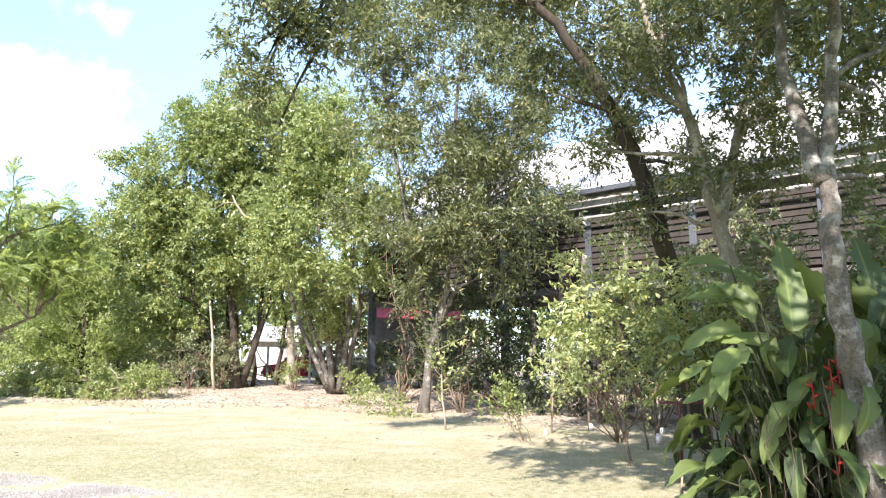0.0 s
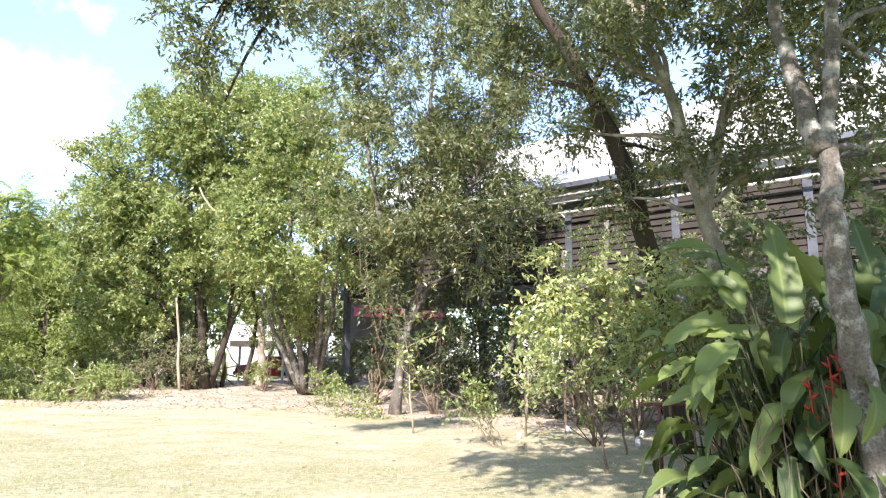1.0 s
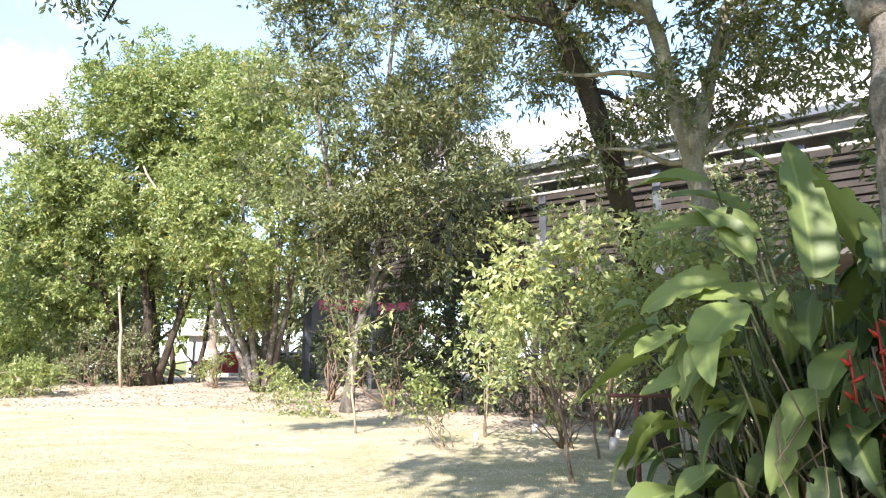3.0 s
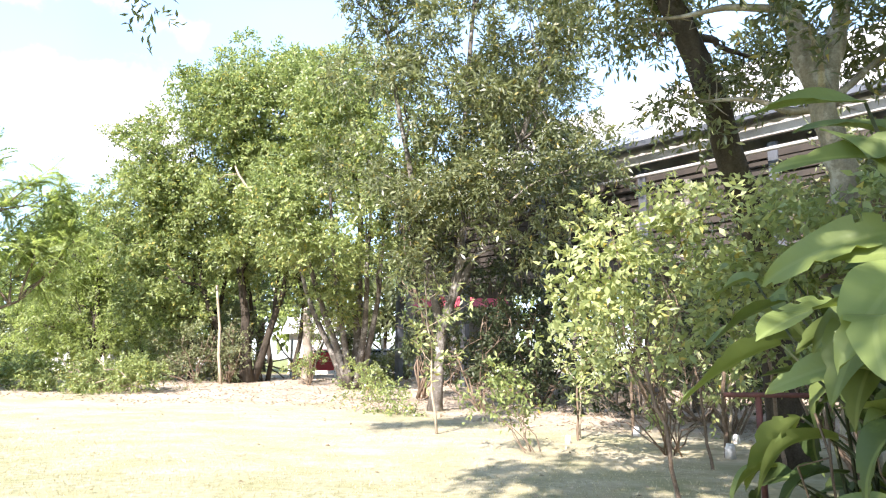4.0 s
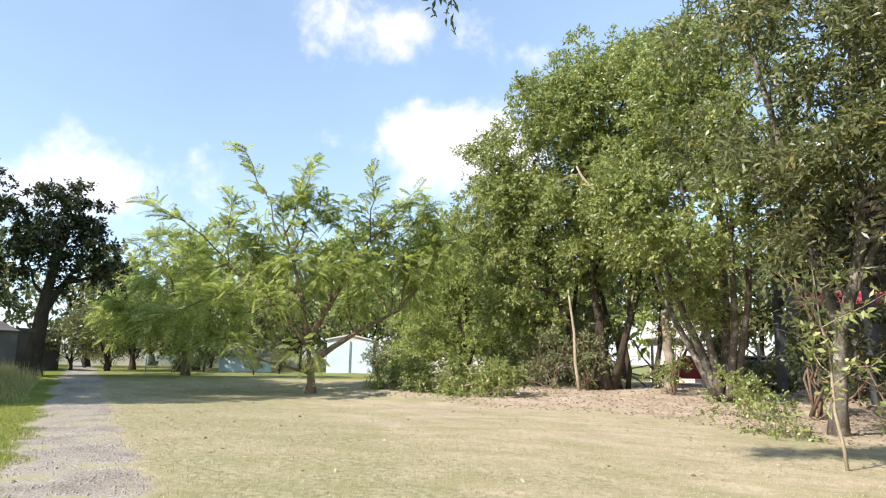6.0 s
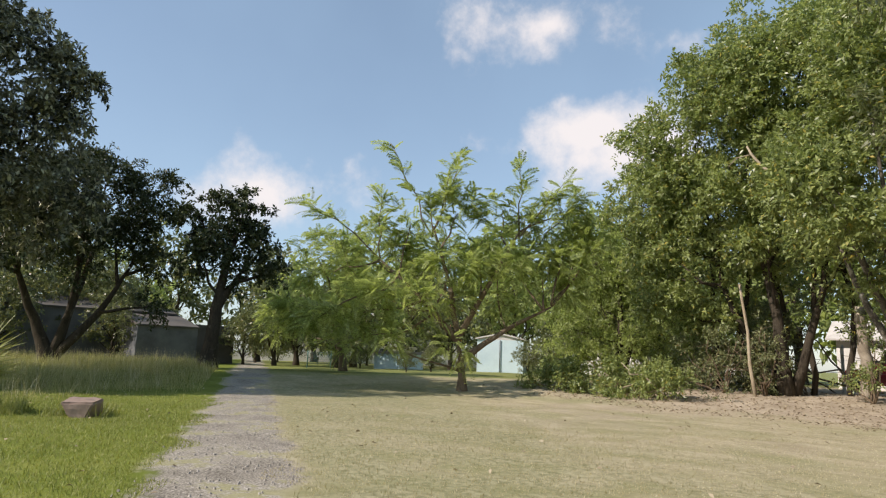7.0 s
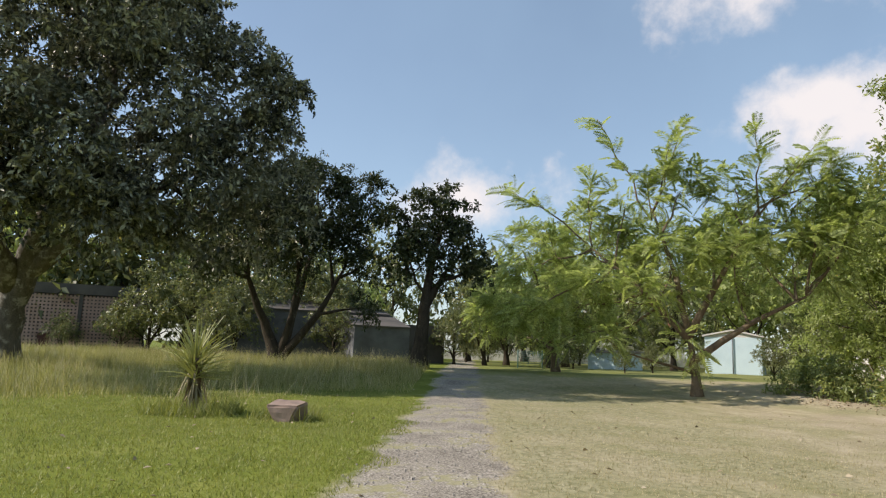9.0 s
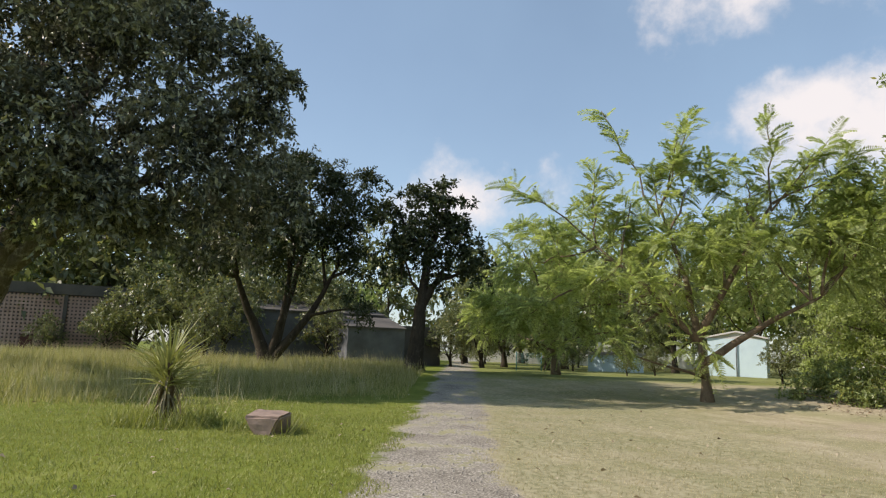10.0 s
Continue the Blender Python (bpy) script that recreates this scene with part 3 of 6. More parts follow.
# never in view: added so its crown shades the paddle leaves and soil
tree("unseen tall tree added to shade the large-leaved plants", (5.6, -1.6, 0.0),
     [[(5.6, -1.6, 0.0), (5.4, -1.4, 2.4), (4.8, -0.8, 4.6), (4.2, 0.0, 6.4)], [(5.2, -1.2, 3.4), (4.8, 0.6, 5.4), (4.0, 2.2, 6.6)]], 0.22,
     [(2.4, 0.4, 7.0, 1.0), (2.9, 0.9, 6.8, 0.9), (3.6, 1.2, 6.9, 0.9), (1.6, 0.4, 6.9, 0.8), (2.6, -0.4, 6.6, 0.9), (3.6, 0.2, 6.4, 1.1), (4.4, 1.4, 6.2, 1.1), (4.6, 3.0, 6.4, 1.0), (5.2, 0.0, 6.6, 1.3), (4.0, -1.2, 6.2, 1.2), (2.6, -1.4, 6.8, 1.0), (1.4, 3.6, 7.6, 0.9), (2.6, 4.2, 7.4, 1.0), (3.8, 4.4, 7.8, 1.1), (5.4, 4.6, 6.8, 1.1), (5.8, 2.4, 6.6, 1.2), (-0.7, 4.2, 7.1, 0.8), (0.4, 3.8, 7.0, 0.85), (1.8, 4.0, 6.9, 0.8), (-0.3, 2.8, 7.0, 0.7), (0.9, 2.6, 7.0, 0.6), (4.6, 5.8, 8.2, 1.0)],
     lance(130, 0.2, 0.085, 13, 0.45, gap=0.25), LEAF_MID, BARK_GREY, 18, "trees beside the lawn")
tree("dense olive-green tree behind a heap of cut branches", (-17.6, 32.6, 0.4),
     [[(-17.6, 32.6, 0.4), (-17.5, 32.6, 3.0), (-17.8, 32.8, 6.0)], [(-17.4, 32.4, 0.4), (-16.6, 33.0, 4.0)]], 0.2,
     [(-19.3, 32.5, 6.6, 1.41), (-18.0, 33.4, 5.9, 1.41), (-18.2, 32.0, 3.9, 1.64), (-17.0, 32.8, 2.9, 1.64), (-18.7, 30.4, 2.8, 1.06), (-16.7, 34.2, 4.8, 1.41), (-15.7, 33.6, 2.4, 1.09), (-17.5, 31.3, 1.5, 1.1), (-15.6, 34.4, 5.6, 1.5), (-15.0, 33.8, 3.6, 1.4), (-19.6, 33.0, 4.6, 1.4), (-17.6, 33.6, 7.2, 1.3), (-19.6, 31.2, 1.3, 1.0)],
     lance(130, 0.17, 0.07, 14, 0.5, gap=0.3), LEAF_FERN, BARK_DARK, 17, "trees beside the lawn")
# the trees along the track
tree("huge dark broad-crowned tree with a thick twisted trunk", (-27.4, 2.2, 0.35),
     [[(-27.4, 2.2, 0.35), (-27.2, 2.4, 2.2), (-26.4, 3.0, 4.5), (-25.6, 4.4, 8.0), (-25.6, 5.0, 12.0)], [(-26.9, 2.6, 3.2), (-26.0, 5.0, 5.5), (-26.0, 8.0, 7.5)], [(-27.0, 2.4, 2.8), (-25.0, 1.6, 5.4), (-23.8, 1.0, 8.0)]], 0.55,
     [(-24.8, 3.2, 10.6, 2.87), (-26.1, 6.5, 12.0, 2.35), (-24.0, 5.2, 8.0, 2.56), (-22.8, 3.4, 6.4, 2.1), (-25.1, 8.2, 9.9, 2.05), (-26.0, 9.6, 8.3, 1.92), (-25.1, 7.5, 6.7, 2.1), (-24.9, 10.5, 10.4, 0.92), (-23.0, 4.8, 5.2, 1.5), (-26.9, 10.7, 6.4, 1.7), (-27.1, 8.7, 5.3, 1.4), (-23.3, 0.8, 8.2, 2.9), (-22.5, 2.0, 5.0, 1.6), (-24.1, 6.2, 5.0, 1.3), (-26.0, 4.4, 14.0, 2.78), (-22.5, 4.8, 11.8, 2.1), (-23.5, 2.5, 14.4, 2.4), (-28.4, 6.0, 13.4, 2.4), (-24.5, 2.6, 6.2, 1.8), (-25.5, 6.5, 4.9, 1.3), (-26.5, 4.5, 5.6, 1.6)],
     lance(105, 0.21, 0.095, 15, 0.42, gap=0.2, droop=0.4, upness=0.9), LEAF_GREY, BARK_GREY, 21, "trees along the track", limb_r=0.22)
tree("spreading tree with many curving dark stems and fine foliage", (-31.0, 11.9, 0.42),
     [[(-31.0, 11.9, 0.42), (-31.2, 11.2, 2.2), (-30.8, 10.2, 4.4)], [(-31.0, 11.9, 0.42), (-30.6, 12.3, 2.5), (-30.4, 12.6, 5.5)], [(-30.9, 12.0, 0.6), (-30.3, 13.4, 2.6), (-30.2, 14.4, 4.6)], [(-31.0, 12.0, 0.6), (-31.4, 12.6, 3.0), (-31.0, 13.4, 6.5)]], 0.3,
     [(-30.5, 13.1, 8.2, 1.54), (-30.3, 14.2, 6.9, 1.54), (-29.7, 12.1, 6.0, 1.4), (-30.0, 15.1, 8.1, 0.9), (-30.0, 10.1, 5.4, 1.24), (-30.0, 15.3, 4.9, 0.8), (-30.4, 13.8, 5.6, 1.1), (-29.4, 15.3, 3.0, 0.5), (-30.2, 11.4, 7.4, 1.3), (-29.6, 9.0, 4.4, 0.9), (-30.6, 12.4, 4.6, 0.9)],
     lance(170, 0.17, 0.075, 14, 0.5, gap=0.3), LEAF_DARK, BARK_DARK, 22, "trees along the track")
tree("dark upright tree with a vine-wrapped trunk beside the track", (-27.6, 17.2, 0.42),
     [[(-27.6, 17.2, 0.42), (-27.5, 17.3, 2.5), (-27.6, 17.6, 4.5), (-27.6, 18.0, 6.6)], [(-27.6, 17.3, 2.8), (-27.3, 18.2, 4.6)]], 0.34,
     [(-28.3, 16.6, 7.0, 0.98), (-27.9, 17.8, 6.0, 1.3), (-27.6, 18.4, 7.2, 0.98), (-27.1, 19.3, 6.0, 0.86), (-27.4, 16.5, 4.9, 0.95), (-27.5, 18.5, 4.5, 0.8), (-26.9, 19.6, 4.6, 0.55)],
     lance(150, 0.2, 0.1, 14, 0.45, gap=0.33), LEAF_DARK, BARK_DARK, 23, "trees along the track")


def frond_array(rng, roots, ways, length, pairs=13, leaflet=0.13, width=0.035):
    """Feathery fronds: a bending midrib with leaflets in pairs."""
    n = len(roots)
    ways = unit(ways)
    ln = length * rng.uniform(0.7, 1.2, n)
    s = np.linspace(0.12, 1, pairs)
    sag = np.array([0, 0, -1.0])
    mid = roots[:, None] + ways[:, None] * (ln[:, None] * s)[..., None] + sag * (ln[:, None] * 0.28 * s ** 2)[..., None]
    nor = unit(np.array([0, 0, 1.0]) + rng.normal(size=(n, 3)) * 0.35)
    side = unit(np.cross(ways, nor))
    out = []
    for sign in (-1, 1):
        d = unit(side[:, None] * sign + ways[:, None] * 0.55 + sag * 0.18 + rng.normal(size=(n, pairs, 3)) * 0.08)
        L = (leaflet * (1.15 - 0.75 * np.abs(s - 0.45)))[None, :, None] * np.ones((n, 1, 1))
        w = unit(np.cross(d, nor[:, None])) * width * 0.5
        out.append(np.stack([mid, mid + d * L * 0.5 - w, mid + d * L, mid + d * L * 0.5 + w], 2).reshape(-1, 4, 3))
    a, b = mid[:, :-1].reshape(-1, 3), mid[:, 1:].reshape(-1, 3)
    t = np.array([0, 0, 0.006])
    out.append(np.stack([a - t, b - t, b + t, a + t], 1))
    return np.concatenate(out)


def fronds(density, length=0.75, **kw):
    def make(rng, clumps):
        p, d = crown_points(rng, clumps, density, 0.38)
        d = d * np.array([1, 1, 0.8]) + rng.normal(size=d.shape) * 0.55 - np.array([0, 0, 0.12])
        return frond_array(rng, p, d, length, **kw)
    return make


F_BASE = (-16.7, 22.0, 0.0)
F_STEM = [[(-16.7, 22.0, 0.0), (-16.75, 21.95, 1.1), (-16.9, 21.9, 1.9)], [(-16.9, 21.9, 1.8), (-17.6, 20.9, 3.2), (-18.6, 19.6, 4.6)], [(-16.9, 21.9, 1.8), (-17.3, 21.8, 3.8), (-17.9, 21.4, 6.0)],
          [(-16.75, 21.95, 1.2), (-15.9, 23.3, 2.3), (-15.3, 25.0, 3.2)], [(-16.9, 21.9, 1.9), (-16.5, 23.0, 4.0), (-16.2, 24.2, 6.0)]]
flame = tree("feathery-leaved spreading tree with long open shoots on the dry lawn", F_BASE, F_STEM, 0.17,
     [(-19.9, 18.5, 4.1, 1.08), (-19.1, 19.8, 4.6, 1.26), (-18.8, 21.8, 5.1, 1.32), (-17.5, 23.2, 5.4, 1.32), (-16.6, 24.6, 5.6, 1.35), (-15.9, 25.9, 6.0, 1.18), (-18.1, 18.6, 2.6, 1.0), (-16.9, 19.4, 2.9, 0.98), (-16.8, 21.1, 3.9, 1.2), (-16.2, 23.1, 4.2, 1.26), (-15.6, 24.9, 4.3, 1.32), (-15.3, 26.3, 4.9, 0.98), (-18.2, 20.6, 6.1, 0.9), (-16.6, 23.6, 6.7, 0.9), (-15.3, 25.7, 6.9, 0.8), (-17.4, 22.2, 6.6, 0.8), (-14.6, 26.6, 5.6, 0.9), (-16.8, 18.7, 1.8, 0.5), (-18.7, 18.6, 1.7, 0.55), (-15.4, 20.5, 1.5, 0.4), (-19.3, 17.6, 2.4, 0.6)],
     fronds(185, 0.55, pairs=11, leaflet=0.14, width=0.052), LEAF_FERN, BARK_WARM, 31, "trees along the track", twigs=5, limb_r=0.3)


def shoots(root, base, tips, starts, seed):
    """Long bare shoots above the crown, each ending in a spray of fronds."""
    rng = np.random.default_rng(seed)
    inv = Matrix.Translation(-Vector(base))
    for tip, start in zip(tips, starts):
        line = wander(rng, start, tip, 5, 0.03)
        me = Shape().tube(line, [0.035, 0.03, 0.025, 0.02, 0.015, 0.008], 5).mesh("shoot", BARK_WARM)
        me.transform(inv)
        part("shoot", me, root)
        k = 26
        s = np.sort(rng.uniform(0.45, 1.0, k))
        p = np.array([along(line, q) for q in s])
        d = unit(rng.normal(size=(k, 3)) * np.array([1, 1, 0.5])) + unit(np.array(tip) - np.array(start)) * 0.9 + np.array([0, 0, 0.1])
        me = quads("frond_spray", frond_array(rng, p, d, 0.75, 14, 0.19, 0.045), LEAF_FERN)
        me.transform(inv)
        tagged(part("frond_spray", me, root), kind="stuff")


shoots(flame, F_BASE, [(-18.9, 20.0, 9.1), (-17.2, 22.0, 8.7), (-16.2, 24.2, 8.8), (-15.0, 25.4, 8.0), (-19.9, 17.2, 6.6), (-17.9, 21.2, 7.1), (-18.6, 19.5, 7.0), (-16.9, 21.4, 8.0), (-14.7, 26.0, 7.6)],
       [(-17.9, 21.4, 5.6), (-17.9, 21.4, 5.8), (-16.2, 24.2, 5.8), (-16.2, 24.2, 5.8), (-18.6, 19.6, 4.6), (-17.9, 21.4, 5.6), (-18.6, 19.6, 4.6), (-17.9, 21.4, 5.8), (-15.9, 25.0, 5.6)], 5)
tree("yellow-green feathery tree drooping over the track's far end", (-27.6, 24.0, 0.42),
     [[(-27.6, 24.0, 0.42), (-27.4, 23.6, 2.0), (-27.0, 22.6, 4.4)], [(-27.5, 23.8, 1.2), (-26.2, 22.8, 3.4)]], 0.17,
     [(-27.2, 21.9, 5.9, 1.15), (-25.8, 22.2, 4.3, 1.36), (-27.4, 21.4, 3.3, 1.28), (-30.6, 21.9, 3.0, 1.13), (-25.0, 21.7, 2.3, 1.0), (-25.5, 22.8, 5.8, 0.99), (-24.6, 22.5, 1.7, 0.65)],
     fronds(260, 0.55, pairs=11, leaflet=0.14, width=0.05), LEAF_FERN, BARK_WARM, 32, "trees along the track")


# ---- undergrowth beside the lawn ----
def shrub(label, base, clumps, density, mat, seed, leaf=0.1, width=0.05, stems=5, r0=0.03, name="shrub", group="", bark=None, gap=0.3, per=12, twig=0.28, category="shrub", droop=0.25):
    """A shrub: several thin stems from one foot, twigs and single leaves."""
    rng = np.random.default_rng(seed)
    root = thing(name, base, label, category, group)
    inv = Matrix.Translation(-Vector(base))
    for k in range(stems):
        c = clumps[k % len(clumps)]
        foot = np.array(base) + np.append(rng.normal(size=2) * 0.08, -0.03)
        top = np.array(c[:3]) + rng.normal(size=3) * c[3] * 0.4
        sh = Shape()
        line = wander(rng, foot, top, 5, 0.05)
        sh.tube(line, [r0 * (1 - 0.7 * i / 5) for i in range(6)], 6)
        for _ in range(6):
            a = along(line, rng.uniform(0.45, 1))
            twig_line = wander(rng, a, a + unit(rng.normal(size=3) + np.array([0, 0, 0.4])) * c[3] * 0.9, 2, 0.1)
            own = Shape() if name == "sapling" else sh
            own.tube(twig_line, [r0 * 0.35, r0 * 0.25, r0 * 0.1], 4, False)
            if name == "sapling":
                me = own.mesh("twig", bark or BARK_WARM)
                me.transform(inv)
                part("twig", me, root)
        me = sh.mesh("stem", bark or BARK_WARM)
        me.transform(inv)
        part("stem", me, root)
    me = quads("foliage", broadleaf(rng, clumps, density, leaf, width, per, twig, droop=droop, gap=gap), mat)
    me.transform(inv)
    part("foliage", me, root)
    return root


UNDER = "undergrowth"
shrub("large light-green shrub with broad pointed leaves on bare thin stems", (3.7, 14.2, 0), [(2.9, 12.3, 2.4, 0.65), (2.3, 12.4, 2.4, 0.5), (3.4, 11.9, 2.4, 0.6), (2.9, 12.0, 1.8, 0.4), (3.4, 12.1, 3.0, 0.4), (2.0, 12.8, 2.2, 0.38), (3.9, 11.6, 1.9, 0.45), (2.6, 12.6, 2.8, 0.4), (4.0, 12.0, 2.9, 0.6), (2.4, 12.0, 1.6, 0.32), (4.4, 11.6, 2.3, 0.5), (4.4, 12.6, 3.5, 0.4), (1.75, 12.6, 1.7, 0.22), (3.3, 11.4, 1.45, 0.3)], 215, LEAF_SHRUB, 41, 0.118, 0.058, 8, 0.012, group=UNDER, gap=0.42, per=8)
shrub("pale yellow-green bush on the lawn's edge", (1.7, 14.1, 0), [(1.3, 14.1, 0.85, 0.3), (0.98, 14.0, 0.92, 0.24), (1.6, 14.2, 0.72, 0.24), (1.25, 14.0, 1.12, 0.16)], 360, LEAF_LIME, 42, 0.09, 0.04, 6, 0.01, group=UNDER, per=9, gap=0.0)
def sapling(base, high, lean, arms, seed, label):
    """A whip of a tree: one straight stem, a few rising arms, sparse leaves towards their ends."""
    rng = np.random.default_rng(seed)
    root = thing("sapling", base, label, "sapling", UNDER)
    stem = wander(rng, (0, 0, -0.05), (lean, 0, high), 7, 0.012)
    part("stem", Shape().tube(stem, [0.026, 0.023, 0.021, 0.019, 0.016, 0.013, 0.01, 0.006], 7).mesh("stem", STICK_PALE), root)
    ps, ds = [], []
    for k in range(arms):
        az = 2.4 * k + rng.uniform(-0.4, 0.4)
        a = along(stem, 0.42 + 0.5 * k / arms)
        way = unit(np.array([math.cos(az), 0.6 * math.sin(az), rng.uniform(0.35, 1.0)]))
        line = wander(rng, a, a + way * rng.uniform(0.55, 1.0), 4, 0.05)
        part("twig", Shape().tube(line, [0.011, 0.009, 0.007, 0.005, 0.003], 5, False).mesh("twig", STICK_PALE), root)
        for q in rng.uniform(0.25, 1.0, 34):
            ps.append(along(line, q) + rng.normal(size=3) * 0.07), ds.append(way * 0.4 + rng.normal(size=3) * 0.7 - np.array([0, 0, 0.25]))
    for q in rng.uniform(0.3, 1.0, 60):
        ps.append(along(stem, q) + rng.normal(size=3) * 0.08), ds.append(rng.normal(size=3) - np.array([0, 0, 0.2]))
    part("foliage", quads("foliage", leaf_quads(rng, np.array(ps), unit(np.array(ds)), 0.13, 0.055), LEAF_SHRUB), root)


sapling((0.1, 16.05, 0.0), 2.75, -0.25, 9, 43, "thin young sapling with sparse pale leaves on the lawn's edge")
sapling((2.55, 15.95, 0.0), 1.9, 0.1, 6, 143, "slender leafy sapling under the tall trees")
sapling((4.45, 14.2, 0.0), 2.2, 0.2, 6, 144, "slender leafy sapling in dappled shade")
shrub("low bright weeds at a tree's foot", (-1.7, 20.6, 0), [(-1.7, 20.6, 0.3, 0.5), (-1.2, 20.2, 0.18, 0.45), (-2.4, 20.9, 0.55, 0.4), (-0.7, 20.0, 0.15, 0.3)], 260, LEAF_LIME, 44, 0.09, 0.05, 6, 0.01, name="weeds", group=UNDER, per=9)
shrub("small tuft of weeds on bare soil", (-10.1, 27.0, 0.2), [(-10.1, 27.0, 0.35, 0.3)], 300, LEAF_DRY, 45, 0.08, 0.035, 4, 0.01, name="weeds", group=UNDER, per=8)
shrub("dim leafy thicket under the tall trees", (5.4, 17.2, 0), [(5.0, 17.0, 1.4, 0.9), (5.8, 17.4, 2.3, 1.0), (4.6, 17.6, 2.6, 0.8), (6.6, 17.0, 1.5, 0.9), (6.2, 17.6, 3.4, 0.8)], 95, LEAF_MID, 46, 0.12, 0.05, 8, 0.03, group=UNDER)
# dark leaves here carry the shade below the building
shrub("leafy thicket below the long building, shade in its leaf colour", (2.2, 24.0, 0), [(2.0, 24.0, 1.6, 1.0), (1.0, 23.6, 2.8, 1.1), (3.2, 24.2, 2.6, 1.1), (2.2, 24.0, 4.0, 1.0), (0.4, 24.0, 1.3, 0.8)], 80, LEAF_DARK, 47, 0.14, 0.055, 8, 0.04, group=UNDER)
shrub("dark leafy shrub beside the grey trunk", (6.4, 9.4, 0), [(6.2, 9.4, 1.2, 0.8), (6.8, 9.8, 2.2, 0.9), (6.4, 9.0, 3.0, 0.7), (5.7, 9.6, 2.0, 0.6)], 130, LEAF_MID, 48, 0.13, 0.05, 7, 0.03, group=UNDER)
shrub("leggy shrub with drooping dry leaves", (7.2, 14.4, 0), [(7.0, 14.4, 1.5, 0.8), (7.6, 14.8, 2.6, 0.9), (6.8, 14.0, 3.2, 0.7), (5.6, 14.2, 1.3, 0.6)], 110, LEAF_DRY, 49, 0.12, 0.045, 7, 0.03, group=UNDER)
shrub("olive shrub at the wood's edge", (-11.0, 29.4, 0.35), [(-11.4, 29.1, 1.6, 0.85), (-10.6, 29.5, 2.2, 0.7), (-11.9, 29.4, 1.0, 0.6), (-12.7, 29.5, 2.0, 0.5)], 110, LEAF_DRY, 50, 0.11, 0.05, 7, 0.03, group=UNDER)
shrub("tall dry shrub hung with vines", (-9.8, 29.9, 0.35), [(-10.2, 30.0, 1.9, 0.6), (-9.4, 29.6, 1.3, 0.5), (-9.6, 29.8, 2.7, 0.5)], 120, LEAF_DRY, 51, 0.1, 0.045, 8, 0.03, group=UNDER)
shrub("green vine-covered shrub beside clustered stems", (-6.6, 30.0, 0.35), [(-6.6, 30.0, 1.3, 0.55), (-6.2, 30.2, 2.4, 0.5), (-7.0, 30.6, 2.9, 0.5), (-7.2, 30.6, 1.0, 0.5)], 170, LEAF_LIME, 52, 0.1, 0.05, 5, 0.03, group=UNDER)
shrub("bright green weeds at the foot of clustered stems", (-3.2, 25.2, 0.1), [(-3.3, 25.2, 0.9, 0.5), (-2.9, 25.0, 0.4, 0.5)], 200, LEAF_LIME, 53, 0.1, 0.05, 5, 0.012, name="weeds", group=UNDER)
shrub("dense dark thicket between the tree trunks", (-8.0, 34.5, 0.42), [(-11.6, 34.5, 2.0, 1.0), (-7.5, 34.8, 3.2, 1.4), (-6.0, 35.2, 5.5, 1.4), (-10.6, 34.6, 4.2, 1.4), (-12.4, 34.8, 2.2, 1.2)], 60, LEAF_MID, 54, 0.16, 0.07, 8, 0.05, group=UNDER)
# leaf colour darkened to stand for the forked tree's shade
shrub("thicket of saplings behind the forked tree, coloured dark for shade", (-1.6, 26.0, 0.1), [(-1.4, 26.0, 2.6, 0.9), (-0.6, 25.6, 4.0, 1.0), (-2.2, 26.4, 5.8, 0.8), (0.2, 26.2, 2.0, 0.8)], 80, LEAF_DARK, 55, 0.15, 0.06, 9, 0.04, group=UNDER)
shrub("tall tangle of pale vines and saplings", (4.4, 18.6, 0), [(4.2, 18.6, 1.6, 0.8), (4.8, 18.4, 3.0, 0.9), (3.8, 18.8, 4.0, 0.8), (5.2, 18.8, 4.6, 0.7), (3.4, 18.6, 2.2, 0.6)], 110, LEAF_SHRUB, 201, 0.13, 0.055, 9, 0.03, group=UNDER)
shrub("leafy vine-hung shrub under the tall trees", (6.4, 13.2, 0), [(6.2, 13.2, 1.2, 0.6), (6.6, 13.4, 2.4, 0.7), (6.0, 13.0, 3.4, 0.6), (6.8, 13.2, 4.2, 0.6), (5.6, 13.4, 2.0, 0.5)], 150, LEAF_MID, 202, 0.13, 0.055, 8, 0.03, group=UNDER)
# creeper leaves darkened in colour for the crown's shade above
shrub("creeper wrapped round a forked trunk, coloured dark for shade", (0.6, 21.6, 0), [(0.6, 21.4, 1.0, 0.6), (0.9, 21.2, 2.2, 0.7), (1.4, 21.0, 3.4, 0.8), (-0.9, 21.6, 1.4, 0.5), (-1.0, 21.2, 3.2, 0.7)], 120, LEAF_DARK, 203, 0.13, 0.055, 8, 0.03, group=UNDER)
shrub("tall dim shrub before the slatted wall", (7.6, 18.4, 0), [(7.4, 18.4, 1.6, 0.9), (8.0, 18.0, 3.0, 1.0), (7.2, 18.6, 4.2, 0.9), (8.6, 17.6, 4.6, 0.9), (7.8, 18.2, 5.6, 0.8)], 95, LEAF_DRY, 204, 0.14, 0.055, 8, 0.04, group=UNDER)
shrub("broad-leaved shrub crowding the grey trunk", (6.0, 8.0, 0), [(5.8, 8.2, 1.0, 0.7), (6.2, 7.8, 2.2, 0.8), (6.0, 8.4, 3.0, 0.6)], 170, LEAF_LIME, 205, 0.14, 0.06, 7, 0.03, group=UNDER)
